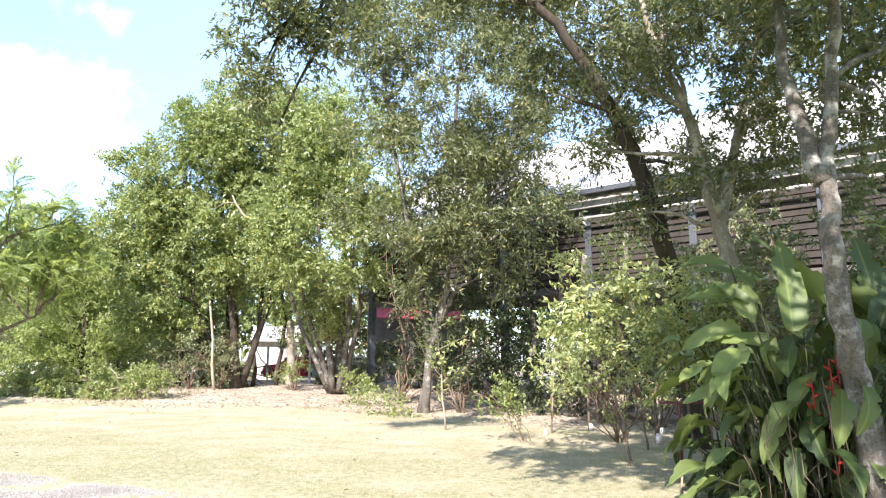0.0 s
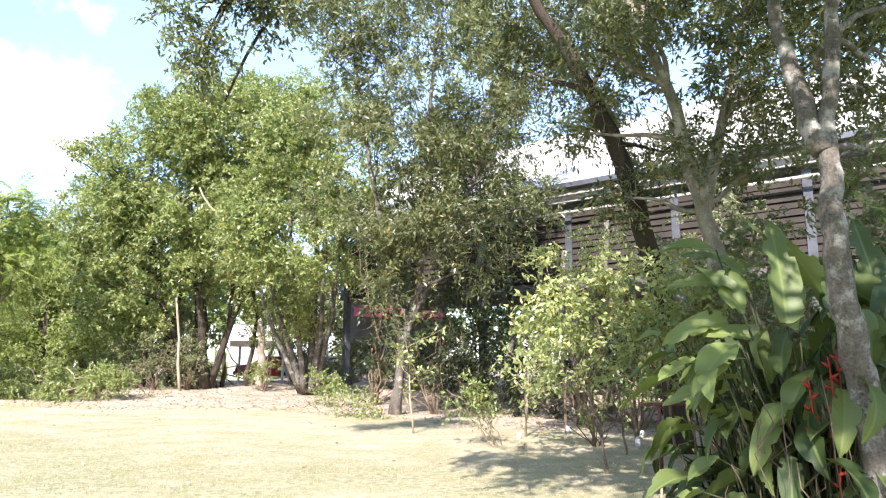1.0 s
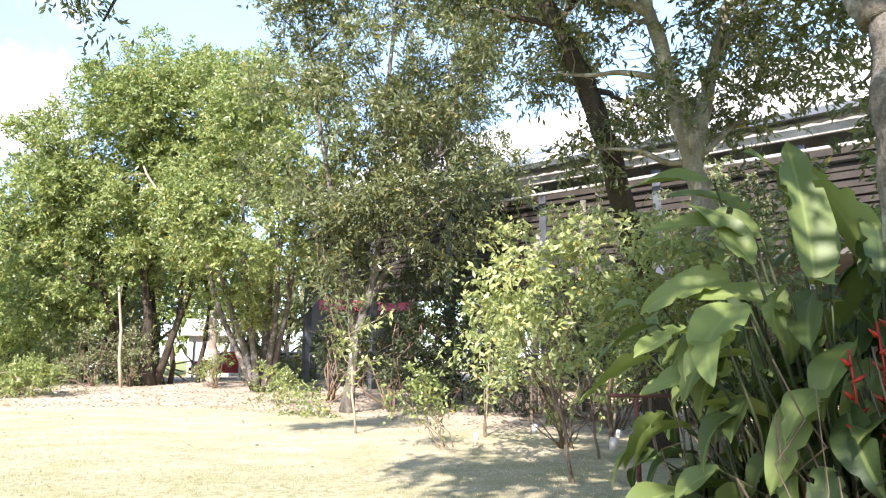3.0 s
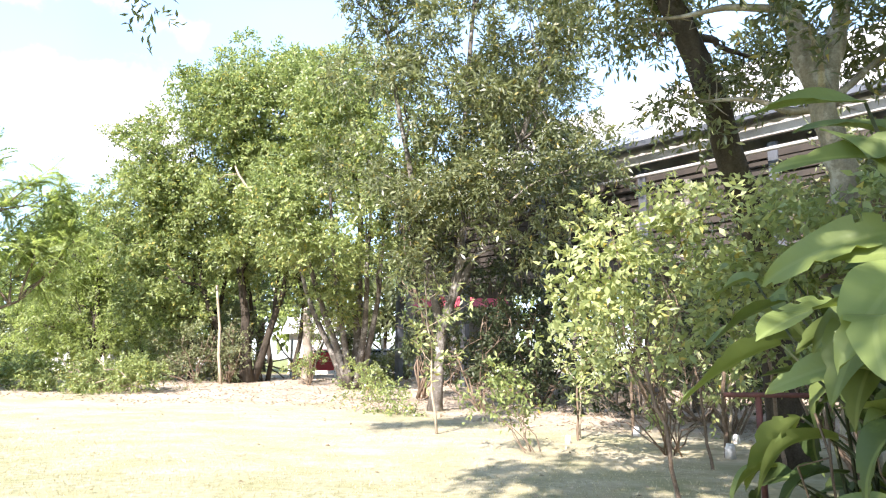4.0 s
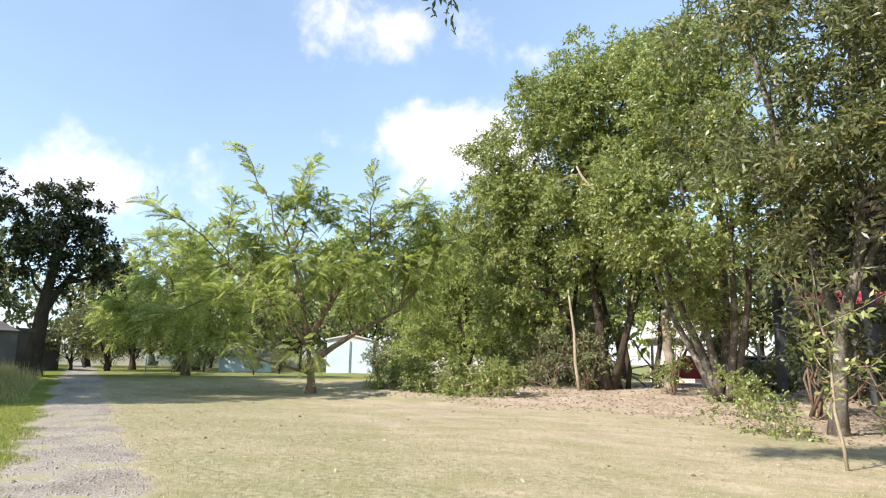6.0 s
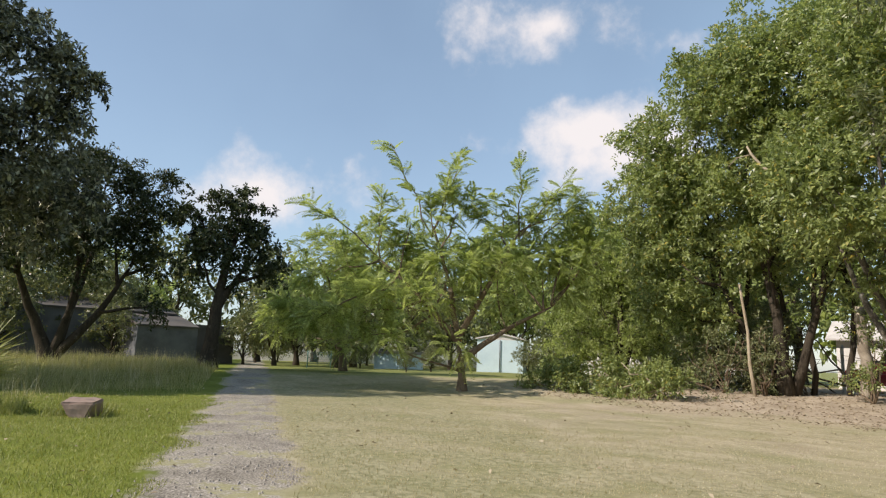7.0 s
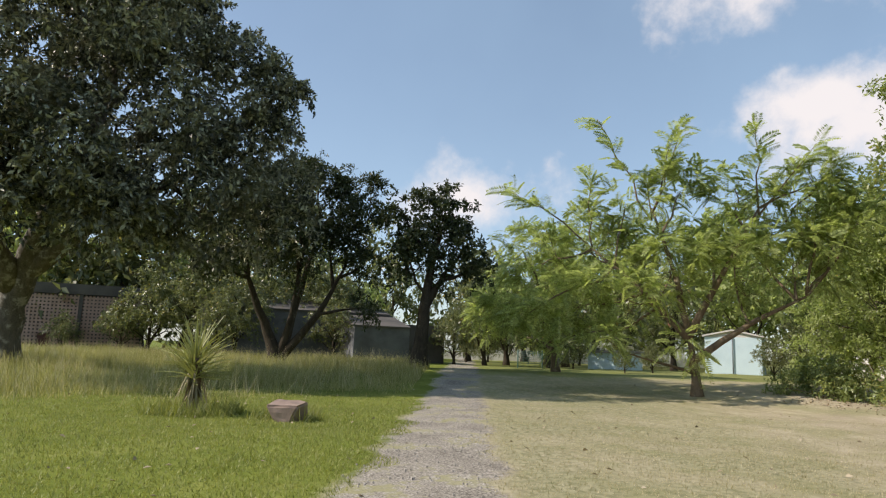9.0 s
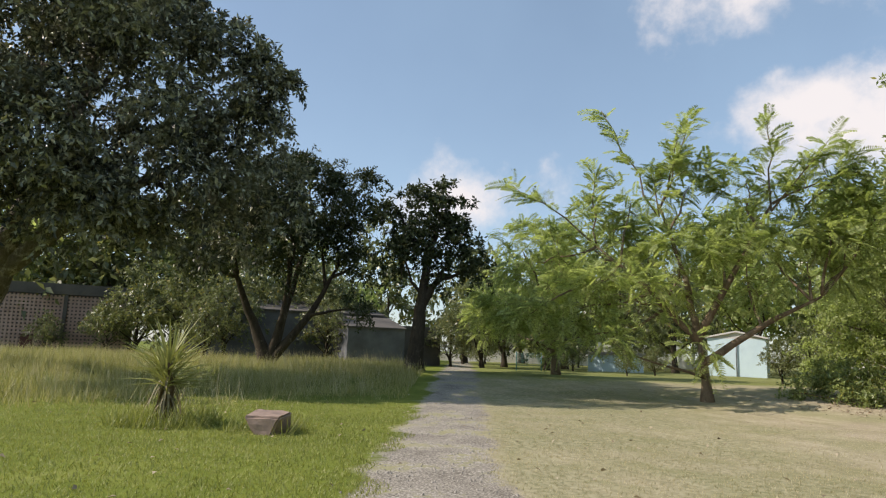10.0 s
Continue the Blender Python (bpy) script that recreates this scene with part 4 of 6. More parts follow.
shrub("thin weedy saplings in dappled shade", (3.8, 14.6, 0), [(3.6, 14.6, 0.9, 0.4), (4.2, 14.8, 1.3, 0.45), (3.2, 15.0, 1.2, 0.4), (4.8, 15.2, 0.8, 0.4), (2.8, 15.4, 0.7, 0.35)], 150, LEAF_SHRUB, 206, 0.11, 0.05, 9, 0.014, group=UNDER)
shrub("dim dense shrub between light shrub and paddle-leaved plants", (4.7, 11.0, 0), [(4.6, 10.9, 1.3, 0.4), (4.7, 10.7, 1.8, 0.6), (4.2, 10.9, 2.4, 0.55), (5.0, 10.6, 2.6, 0.6), (5.4, 10.6, 1.2, 0.6), (3.9, 11.2, 1.6, 0.45)], 210, LEAF_LIME, 207, 0.12, 0.055, 8, 0.02, group=UNDER)
# these two get the deep shade under trees and building from dark leaves
shrub("leafy bank of shrubs deep under the trees, coloured dark for shade", (5.6, 19.6, 0), [(4.6, 20.2, 0.9, 0.8), (5.8, 19.6, 1.0, 0.9), (6.9, 18.9, 1.1, 0.9), (3.4, 20.9, 0.9, 0.8), (5.2, 20.0, 2.0, 0.9), (6.4, 19.4, 2.2, 0.9), (2.4, 21.6, 1.0, 0.8), (3.0, 21.2, 2.0, 0.8)], 130, LEAF_DARK, 208, 0.14, 0.06, 10, 0.03, group=UNDER)
shrub("thicket closing the view under the long building, coloured dark for shade", (1.9, 26.4, 0.05), [(1.9, 26.4, 1.0, 0.9), (2.1, 26.4, 2.2, 0.9), (3.0, 26.0, 1.4, 0.9), (2.5, 26.2, 3.2, 0.8)], 120, LEAF_DARK, 209, 0.14, 0.06, 8, 0.03, group=UNDER)
shrub("low dark shrubs between the clustered trunks", (-9.0, 31.2, 0.35), [(-10.2, 31.0, 1.0, 0.7), (-9.9, 31.4, 1.2, 0.7), (-11.0, 31.2, 1.1, 0.8), (-10.0, 31.6, 2.6, 0.7), (-10.8, 31.8, 2.8, 0.9)], 130, LEAF_MID, 210, 0.13, 0.06, 9, 0.03, group=UNDER)
for k, (x, y, w, h) in enumerate(((-15.2, 35.6, 1.3, 2.6), (-13.0, 36.2, 1.2, 3.0), (-5.6, 34.6, 0.9, 1.8), (-3.4, 34.0, 0.9, 1.8), (-1.0, 31.8, 0.9, 1.7), (0.9, 30.4, 0.9, 2.6))):
    shrub("dark leafy thicket in the wood's shade", (x, y, rise(x, y)), [(x - 0.5 * w, y, h * 0.35, 0.8 * w), (x + 0.6 * w, y + 0.3, h * 0.4, 0.85 * w), (x, y + 0.2, h * 0.75, 0.8 * w), (x + 0.3 * w, y, h * 1.1, 0.7 * w), (x - 0.7 * w, y, h, 0.7 * w)], 110, LEAF_MID if k % 3 else LEAF_DRY, 300 + k, 0.15, 0.07, 6, 0.035, group=UNDER)
for k, (x, y, h) in enumerate(((-13.2, 30.6, 1.7), (-12.0, 30.2, 2.0), (-14.4, 31.0, 1.9), (-10.2, 30.2, 1.6))):
    shrub("olive leafy shrub under the wood's edge", (x, y, 0.38), [(x, y, h * 0.5, 0.6), (x + 0.4, y - 0.1, h * 0.85, 0.55), (x - 0.5, y + 0.1, h * 0.8, 0.55), (x + 0.1, y, h * 1.25, 0.45)], 150, LEAF_DRY if k % 2 else LEAF_LIME, 320 + k, 0.11, 0.05, 6, 0.02, group=UNDER)
# heap of cut, still leafy branches
heap = shrub("heap of cut leafy branches on the lawn", (-13.4, 25.6, 0.1), [(-13.5, 25.5, 0.55, 0.85), (-11.9, 25.9, 0.45, 0.85), (-14.8, 25.2, 0.45, 0.6), (-13.5, 26.6, 0.8, 0.6), (-16.2, 24.9, 0.4, 0.5), (-12.6, 25.2, 0.3, 0.6), (-15.4, 25.8, 0.6, 0.5), (-11.3, 26.0, 0.7, 0.7), (-12.6, 26.4, 0.6, 0.6), (-14.2, 25.4, 0.7, 0.5), (-15.8, 26.0, 0.9, 0.6)], 300, LEAF_LIME, 56, 0.13, 0.045, 8, 0.035, name="brush_heap", category="brush heap", gap=0.25)
rng = np.random.default_rng(57)
for k in range(9):
    a = np.array([-13.4, 25.9, 0.4]) + rng.normal(size=3) * np.array([0.8, 0.4, 0.15])
    b = a + np.array([rng.uniform(-1.6, 1.8), rng.uniform(-0.8, 0.3), rng.uniform(0.2, 0.9)])
    me = Shape().tube(wander(rng, a, b, 5, 0.06), [0.035, 0.032, 0.028, 0.022, 0.016, 0.01], 6).mesh("bare_branch", STICK_PALE)
    me.transform(Matrix.Translation((13.4, -25.6, -0.1)))
    part("bare_branch", me, heap, "pale bare cut branch")


# ---- stakes, poles and dead wood ----
def stick(name, label, a, b, r, mat, seed, category, crook=0.02, group=""):
    rng = np.random.default_rng(seed)
    line = wander(rng, (0, 0, -0.1), np.array(b) - np.array(a), 7, crook)
    ob = new(name, Shape().tube(line, [r * (1.1 - 0.35 * i / 7) for i in range(8)], 8).mesh(name, mat))
    ob.location = a
    return tagged(ob, label, category, group)


stick("pole", "pale leaning dead tree pole at the wood's edge", (-9.9, 29.3, 0.35), (-10.35, 29.4, 4.2), 0.06, STICK_PALE, 61, "pole", 0.006)
for k, (a, b, r) in enumerate((((3.55, 16.5, 0), (3.5, 16.45, 1.5), 0.03), ((3.02, 10.9, 0), (2.75, 10.95, 1.25), 0.022), ((4.4, 14.1, 0), (4.4, 14.05, 1.3), 0.035), ((2.5, 15.6, 0), (2.5, 15.6, 0.9), 0.02),
                              ((3.9, 13.0, 0), (3.75, 13.1, 1.4), 0.02), ((2.95, 8.6, 0), (2.97, 8.6, 0.42), 0.018), ((4.6, 12.6, 0), (4.5, 12.7, 1.7), 0.025))):
    stick("garden_stake", "thin weathered wooden stake standing in shaded soil", a, b, r, BARK_WARM if k != 5 else STICK_PALE, 62 + k, "stake", 0.015, "stakes under the trees")
STUMP_WHITE = plain_material("limewashed_bark", (0.42, 0.36, 0.29), (0.2, 0.16, 0.12), 3.0, 0.9)
for k, (x, y) in enumerate(((4.3, 24.2), (4.9, 23.8), (3.4, 24.9), (6.2, 22.4))):
    stick("slim_tree", "slim pale tree trunk in front of the long building", (x, y, 0.02), (x + 0.2 * math.sin(k * 2.1), y - 0.2, 5.0 + 0.4 * k), 0.12, BARK_GREY, 70 + k, "bare tree", 0.02, "slim trunks")
ob = stick("slim_tree", "whitish dead tree trunk draped with vines", (-7.0, 31.0, 0.35), (-7.1, 31.0, 3.4), 0.2, STUMP_WHITE, 75, "bare tree", 0.02)
for k, (x, y, lean) in enumerate(((-8.9, 31.6, 0.3), (-9.9, 31.9, -0.4), (-11.2, 31.4, 0.2), (-12.4, 31.8, -0.3), (-7.9, 32.2, 0.2), (-10.6, 32.6, 0.1))):
    stick("slim_tree", "slim dark trunk in the shade of the wood", (x, y, 0.35), (x + lean, y, 6.5), 0.1, BARK_DARK, 80 + k, "bare tree", 0.025, "slim dark trunks")
dead = Shape().tube([(-8.97, 27.35, 8.5), (-8.85, 27.4, 8.2), (-8.55, 27.45, 7.75), (-8.0, 27.5, 7.2), (-7.5, 27.7, 6.85), (-7.0, 28.8, 6.6)], [0.03, 0.045, 0.05, 0.055, 0.06, 0.07], 7).tube([(-8.3, 27.45, 7.5), (-7.8, 27.3, 7.4), (-7.35, 27.3, 7.55)], [0.03, 0.022, 0.01], 5).tube([(-8.85, 27.4, 8.2), (-9.3, 27.3, 8.15), (-9.6, 27.3, 7.9)], [0.025, 0.018, 0.008], 5)
tagged(new("dead_branch", dead.mesh("dead_branch", STICK_PALE)), "bare pale dead branch sticking out of the foliage", "branch")


WHITEPOT = plain_material("whitewashed_cement", (0.7, 0.68, 0.64), (0.45, 0.42, 0.38), 8.0, 0.9)
for k, (x, y, s) in enumerate(((4.42, 14.02, 1.0), (3.58, 16.42, 0.9), (5.0, 15.6, 0.8), (2.3, 15.2, 0.7))):
    sh = Shape().tube([(0, 0, -0.03), (0, 0, 0.1 * s), (0.003, 0, 0.17 * s)], [0.075 * s, 0.07 * s, 0.05 * s], 9)
    ob = new("cement_block", sh.mesh("cement_block", WHITEPOT))
    ob.location = (x, y, 0.02)
    tagged(ob, "small whitewashed cement block at a stake's foot", "block", "blocks under the trees")
mesh_fence = thing("mesh_barrier", (-31.6, 24.2, 0.42), "teal open wire mesh barrier beside a drooping tree", "barrier")
TEALNET = plain_material("teal_net", (0.12, 0.24, 0.22), (0.07, 0.15, 0.14), 2.0, 0.8)
turn = pose(0, 0, 0, 0, 0, 20)
net = Shape()
for k in range(21):
    net.tube([turn @ Vector((0, 0.1 * k, 0.05)), turn @ Vector((0, 0.1 * k, 0.9))], [0.006, 0.006], 4)
for k in range(9):
    net.tube([turn @ Vector((0, 0, 0.07 + 0.1 * k)), turn @ Vector((0, 2.0, 0.07 + 0.1 * k))], [0.006, 0.006], 4)
part("net", net.mesh("net", TEALNET), mesh_fence)
for y in (0.0, 2.0):
    part("post", Shape().tube([tuple(pose(0, 0, 0, 0, 0, 20) @ Vector((0.03, y, -0.2))), tuple(pose(0, 0, 0, 0, 0, 20) @ Vector((0.03, y, 0.95)))], [0.03, 0.03], 7).mesh("post", TEALNET), mesh_fence)


# ---- large-leaved clump in front ----
def blade_mesh(length, width, bend, seed, mat):
    """A paddle-shaped leaf along +y, drooping, folded at the midrib, with wavy torn edges."""
    rng = np.random.default_rng(seed)
    sh = Shape()
    n, rows = 18, (-1, -0.66, -0.33, 0, 0.33, 0.66, 1)
    ph = rng.uniform(0, 6)
    for i in range(n + 1):
        s = i / n
        w = width * 0.5 * (math.sin(math.pi * min(1, s * 0.97 + 0.03) ** 0.72) ** 0.7) * (1 if s < 0.99 else 0.1)
        a = bend * s
        y, z = length * (math.sin(a) / max(bend, 1e-3)), -length * (1 - math.cos(a)) / max(bend, 1e-3)
        for q in rows:
            edge = abs(q) ** 2 * 0.05 * math.sin(7 * s + ph + (2 if q > 0 else 0)) * width * 2
            notch = 1 - (0.3 if abs(q) == 1 and rng.random() < 0.12 else 0)
            sh.v.append((q * w * notch, y, z + abs(q) * w * 0.42 + edge))
    k = len(rows)
    for i in range(n):
        for j in range(k - 1):
            if abs(rows[j] + rows[j + 1]) > 1.5 and rng.random() < 0.09:
                continue
            a = i * k + j
            sh.f.append((a, a + 1, a + k + 1, a + k))
    return sh.mesh("leaf_blade", mat)


def paddle_material(name, dark, light):
    m = Nodes(name, 0.5, 0.4)
    sep = m.n.new("ShaderNodeSeparateXYZ")
    m.l.new(m.coord("Object"), sep.inputs[0])
    veins = m.math("SINE", m.math("MULTIPLY", m.math("ADD", sep.outputs[1], m.math("MULTIPLY", m.math("ABSOLUTE", sep.outputs[0]), -0.6)), 190.0))
    rib = m.step(m.math("ABSOLUTE", sep.outputs[0]), 0.006, 0.016, 1.0, 0.0)
    blot = m.noise(7.0, 5.0)
    c = m.mix(m.per_object(), dark, light)
    c = m.mix(m.step(blot, 0.5, 0.75, 0.0, 0.5), c, light)
    c = m.mix(m.step(m.noise(2.5, 6.0), 0.66, 0.72, 0.0, 0.8), c, (0.2, 0.13, 0.05))
    c = m.mix(m.math("MULTIPLY", rib, 0.5), c, (0.24, 0.29, 0.1))
    m.color(c).bump(m.math("ADD", m.math("MULTIPLY", veins, 0.25), blot), 0.18, 0.004)
    tr = m.n.new("ShaderNodeBsdfTranslucent")
    m.l.new(m.mix(1.0, c, (1.0, 1.0, 0.4), "MULTIPLY"), tr.inputs["Color"])
    mx = m.n.new("ShaderNodeMixShader")
    mx.inputs[0].default_value = 0.3
    m.l.new(m.b.outputs[0], mx.inputs[1]), m.l.new(tr.outputs[0], mx.inputs[2])
    m.l.new(mx.outputs[0], m.out.inputs["Surface"])
    return m.mat


PADDLE = paddle_material("paddle_leaf", (0.05, 0.08, 0.025), (0.2, 0.25, 0.07))
STALK = plain_material("green_stalk", (0.04, 0.055, 0.018), (0.07, 0.06, 0.03), 9.0, 0.7)
DRYLEAF = plain_material("dry_leaf_sheath", (0.15, 0.11, 0.07), (0.06, 0.042, 0.03), 5.0, 0.9)
REDPETAL = plain_material("red_bract", (0.4, 0.03, 0.015), (0.3, 0.04, 0.02), 9.0, 0.5)


def paddle_clump():
    rng = np.random.default_rng(90)
    base = Vector((4.25, 7.75, 0))
    root = thing("heliconia", base, "dense clump of large paddle-leaved plants with red flowers", "plant")
    kinds = [blade_mesh(L, w, b, 91 + i, PADDLE) for i, (L, w, b) in enumerate(((0.62, 0.27, 0.9), (0.52, 0.24, 1.3), (0.74, 0.28, 0.5), (0.42, 0.21, 0.7), (0.6, 0.25, 1.7), (1.2, 0.36, 0.35)))]
    for k in range(260):
        kind = int(rng.integers(0, 5)) if k > 5 else 5
        az = rng.uniform(120, 300) if k % 4 else rng.uniform(0, 360)
        out = Vector((math.cos(radians(az)), math.sin(radians(az)), 0))
        foot = Vector((rng.uniform(-0.7, 1.3), rng.uniform(-0.6, 1.2), 0)) if k > 5 else Vector((rng.uniform(0.5, 1.3), rng.uniform(-0.1, 0.9), 0))
        high = rng.uniform(0.12, 1.9 + 0.6 * max(0, foot.x)) if k > 5 else rng.uniform(1.4, 2.1)
        reach = rng.uniform(0.15, 0.75) if k > 5 else 0.2
        tip = foot + out * reach + Vector((0, 0, high))
        mid = foot + out * reach * 0.3 + Vector((0, 0, high * 0.62))
        part("stalk", Shape().tube([foot, foot.lerp(mid, 0.5), mid, tip], [0.014, 0.013, 0.011, 0.008], 5).mesh("stalk", STALK), root)
        pitch = rng.uniform(-50, 25) if k > 5 else rng.uniform(60, 82)
        ob = part("leaf_blade", kinds[kind], root)
        ob.matrix_basis = Matrix.Translation(tip) @ pose(0, 0, 0, 0, 0, az - 90 + rng.uniform(-20, 20)) @ pose(0, 0, 0, pitch, rng.uniform(-35, 35), 0) @ Matrix.Scale(rng.uniform(0.8, 1.15), 4)
    # tall leaves standing over the clump: stalk top, way, rise, roll, size
    grand = [blade_mesh(L, w, q, 191 + i, PADDLE) for i, (L, w, q) in enumerate(((1.1, 0.35, 0.3), (0.8, 0.27, 0.7), (0.75, 0.27, 0.45), (0.8, 0.28, 0.95)))]
    tall = [(-0.38, -0.3, 1.95, 88, 80, 4, 0, 1.05), (-0.6, -0.05, 2.3, 162, 26, -48, 1, 1.0), (-0.75, 0.15, 2.0, 178, -12, -58, 3, 0.95), (-0.8, 0.2, 2.75, 170, 10, -30, 2, 0.9), (-0.75, -0.2, 2.05, 112, 66, -20, 2, 0.95),
            (0.1, -0.3, 2.0, 70, 72, 10, 3, 1.0), (0.35, 0.0, 2.1, 40, 58, -15, 1, 1.1), (-0.1, 0.3, 2.2, 100, 76, 12, 0, 0.9), (0.6, -0.2, 1.9, 60, 70, 20, 0, 0.95), (-0.8, -0.2, 1.75, 195, -25, -40, 3, 0.85),
            (-0.85, 0.0, 1.35, 186, -8, -50, 1, 0.85), (-0.6, -0.5, 1.15, 220, -45, -20, 3, 0.85), (-0.2, -0.8, 1.35, 255, -50, -12, 3, 0.8), (0.2, -0.7, 1.1, 265, -45, 20, 1, 0.8), (-0.6, -0.6, 0.75, 235, -50, 0, 3, 0.75),
            (0.9, 0.2, 2.2, 80, 74, 0, 0, 1.0), (0.5, 0.5, 2.4, 120, 60, 16, 1, 1.0), (-0.45, -0.1, 1.75, 140, 40, -45, 3, 0.9), (0.3, -0.5, 1.6, 290, -30, 15, 1, 0.9), (-0.5, 0.3, 2.5, 128, 52, -25, 3, 0.9)]
    for x, y, z, az, up, roll, kind, size in tall:
        foot, tip = Vector((0.2 + 0.45 * x, 0.45 * y + 0.1, 0)), Vector((x, y, z))
        part("stalk", Shape().tube([foot, foot.lerp(tip, 0.4) + Vector((0, 0, 0.12)), foot.lerp(tip, 0.75) + Vector((0, 0, 0.1)), tip], [0.018, 0.017, 0.014, 0.009], 6).mesh("stalk", STALK), root)
        ob = part("leaf_blade", grand[kind], root)
        ob.matrix_basis = Matrix.Translation(tip) @ pose(0, 0, 0, 0, 0, az - 90) @ pose(0, 0, 0, up, roll, 0) @ Matrix.Scale(size, 4)
    for k in range(60):
        a = Vector((rng.uniform(-1.0, 0.9), rng.uniform(-1.0, 0.8), rng.uniform(0.5, 1.5)))
        b = a + Vector((rng.uniform(-0.25, 0.25), rng.uniform(-0.35, 0.1), 0))
        b.z = rng.uniform(0.0, 0.25)
        w = rng.uniform(0.003, 0.009)
        part("dry_stalk", Shape().tube(wander(rng, a, b, 4, 0.07), [w, w * 1.2, w, w * 0.8, w * 0.5], 5).mesh("dry_stalk", DRYLEAF), root, "dry brown hanging stalk")
    for k in range(8):
        p = Vector((rng.uniform(-0.45, 0.9), rng.uniform(-1.05, -0.55), rng.uniform(0.6, 1.5)))
        sh = Shape().tube([p + Vector((0, 0, 0.3)), p + Vector((0.02, 0, 0)), p + Vector((0, 0.02, -0.3))], [0.008, 0.008, 0.006], 5)
        for j in range(5):
            q = p + Vector((0, 0, 0.2 - 0.1 * j))
            s = 1 if j % 2 else -1
            sh.tube([q, q + Vector((0.035 * s, -0.02, 0.02)), q + Vector((0.08 * s, -0.03, 0.05))], [0.011, 0.016, 0.003], 6)
        part("flower", sh.mesh("flower", REDPETAL), root, "hanging red flower spike")


paddle_clump()
RUST = plain_material("rusty_pipe", (0.13, 0.055, 0.045), (0.09, 0.04, 0.03), 14.0, 0.75, metal=0.3)
rail = thing("pipe_rail", (3.2, 9.7, 0), "rusty red pipe rail standing under the trees", "rail")
part("crossbar", Shape().tube([(-0.1, 0, 1.05), (0.7, -0.12, 1.06), (1.5, -0.25, 1.05)], [0.02, 0.02, 0.02], 8).mesh("crossbar", RUST), rail)
for x in (0.15, 1.35):
    part("post", Shape().tube([(x, -0.17 * x, -0.1), (x, -0.17 * x, 1.04)], [0.024, 0.024], 8).mesh("post", RUST), rail)


# ---- the long building behind the trees ----
ROOF = plain_material("pale_roof_sheet", (0.66, 0.62, 0.59), (0.46, 0.42, 0.38), 0.8, 0.45, 0.4)
FASCIA = plain_material("grey_white_fascia", (0.5, 0.47, 0.43), (0.26, 0.235, 0.2), 1.5, 0.7)
# weathered brown wood, darkened further for the shade of eave and trees
SLAT = plain_material("shaded_weathered_slat", (0.05, 0.04, 0.03), (0.03, 0.025, 0.02), 2.5, 0.85)
CONC = plain_material("stained_concrete", (0.3, 0.28, 0.26), (0.16, 0.15, 0.14), 0.8, 0.9)
WHITEW = plain_material("white_painted_wall", (0.78, 0.76, 0.74), (0.55, 0.52, 0.48), 0.7, 0.8)
STEEL = plain_material("blue_grey_steel", (0.13, 0.14, 0.155), (0.08, 0.085, 0.09), 3.0, 0.5, metal=0.4)
# dark tone: interior shade put into the colour, also used for dark roofs and posts
DARKROOM = plain_material("dark_wall_and_shade", (0.13, 0.115, 0.1), (0.07, 0.065, 0.06), 0.8, 0.9)


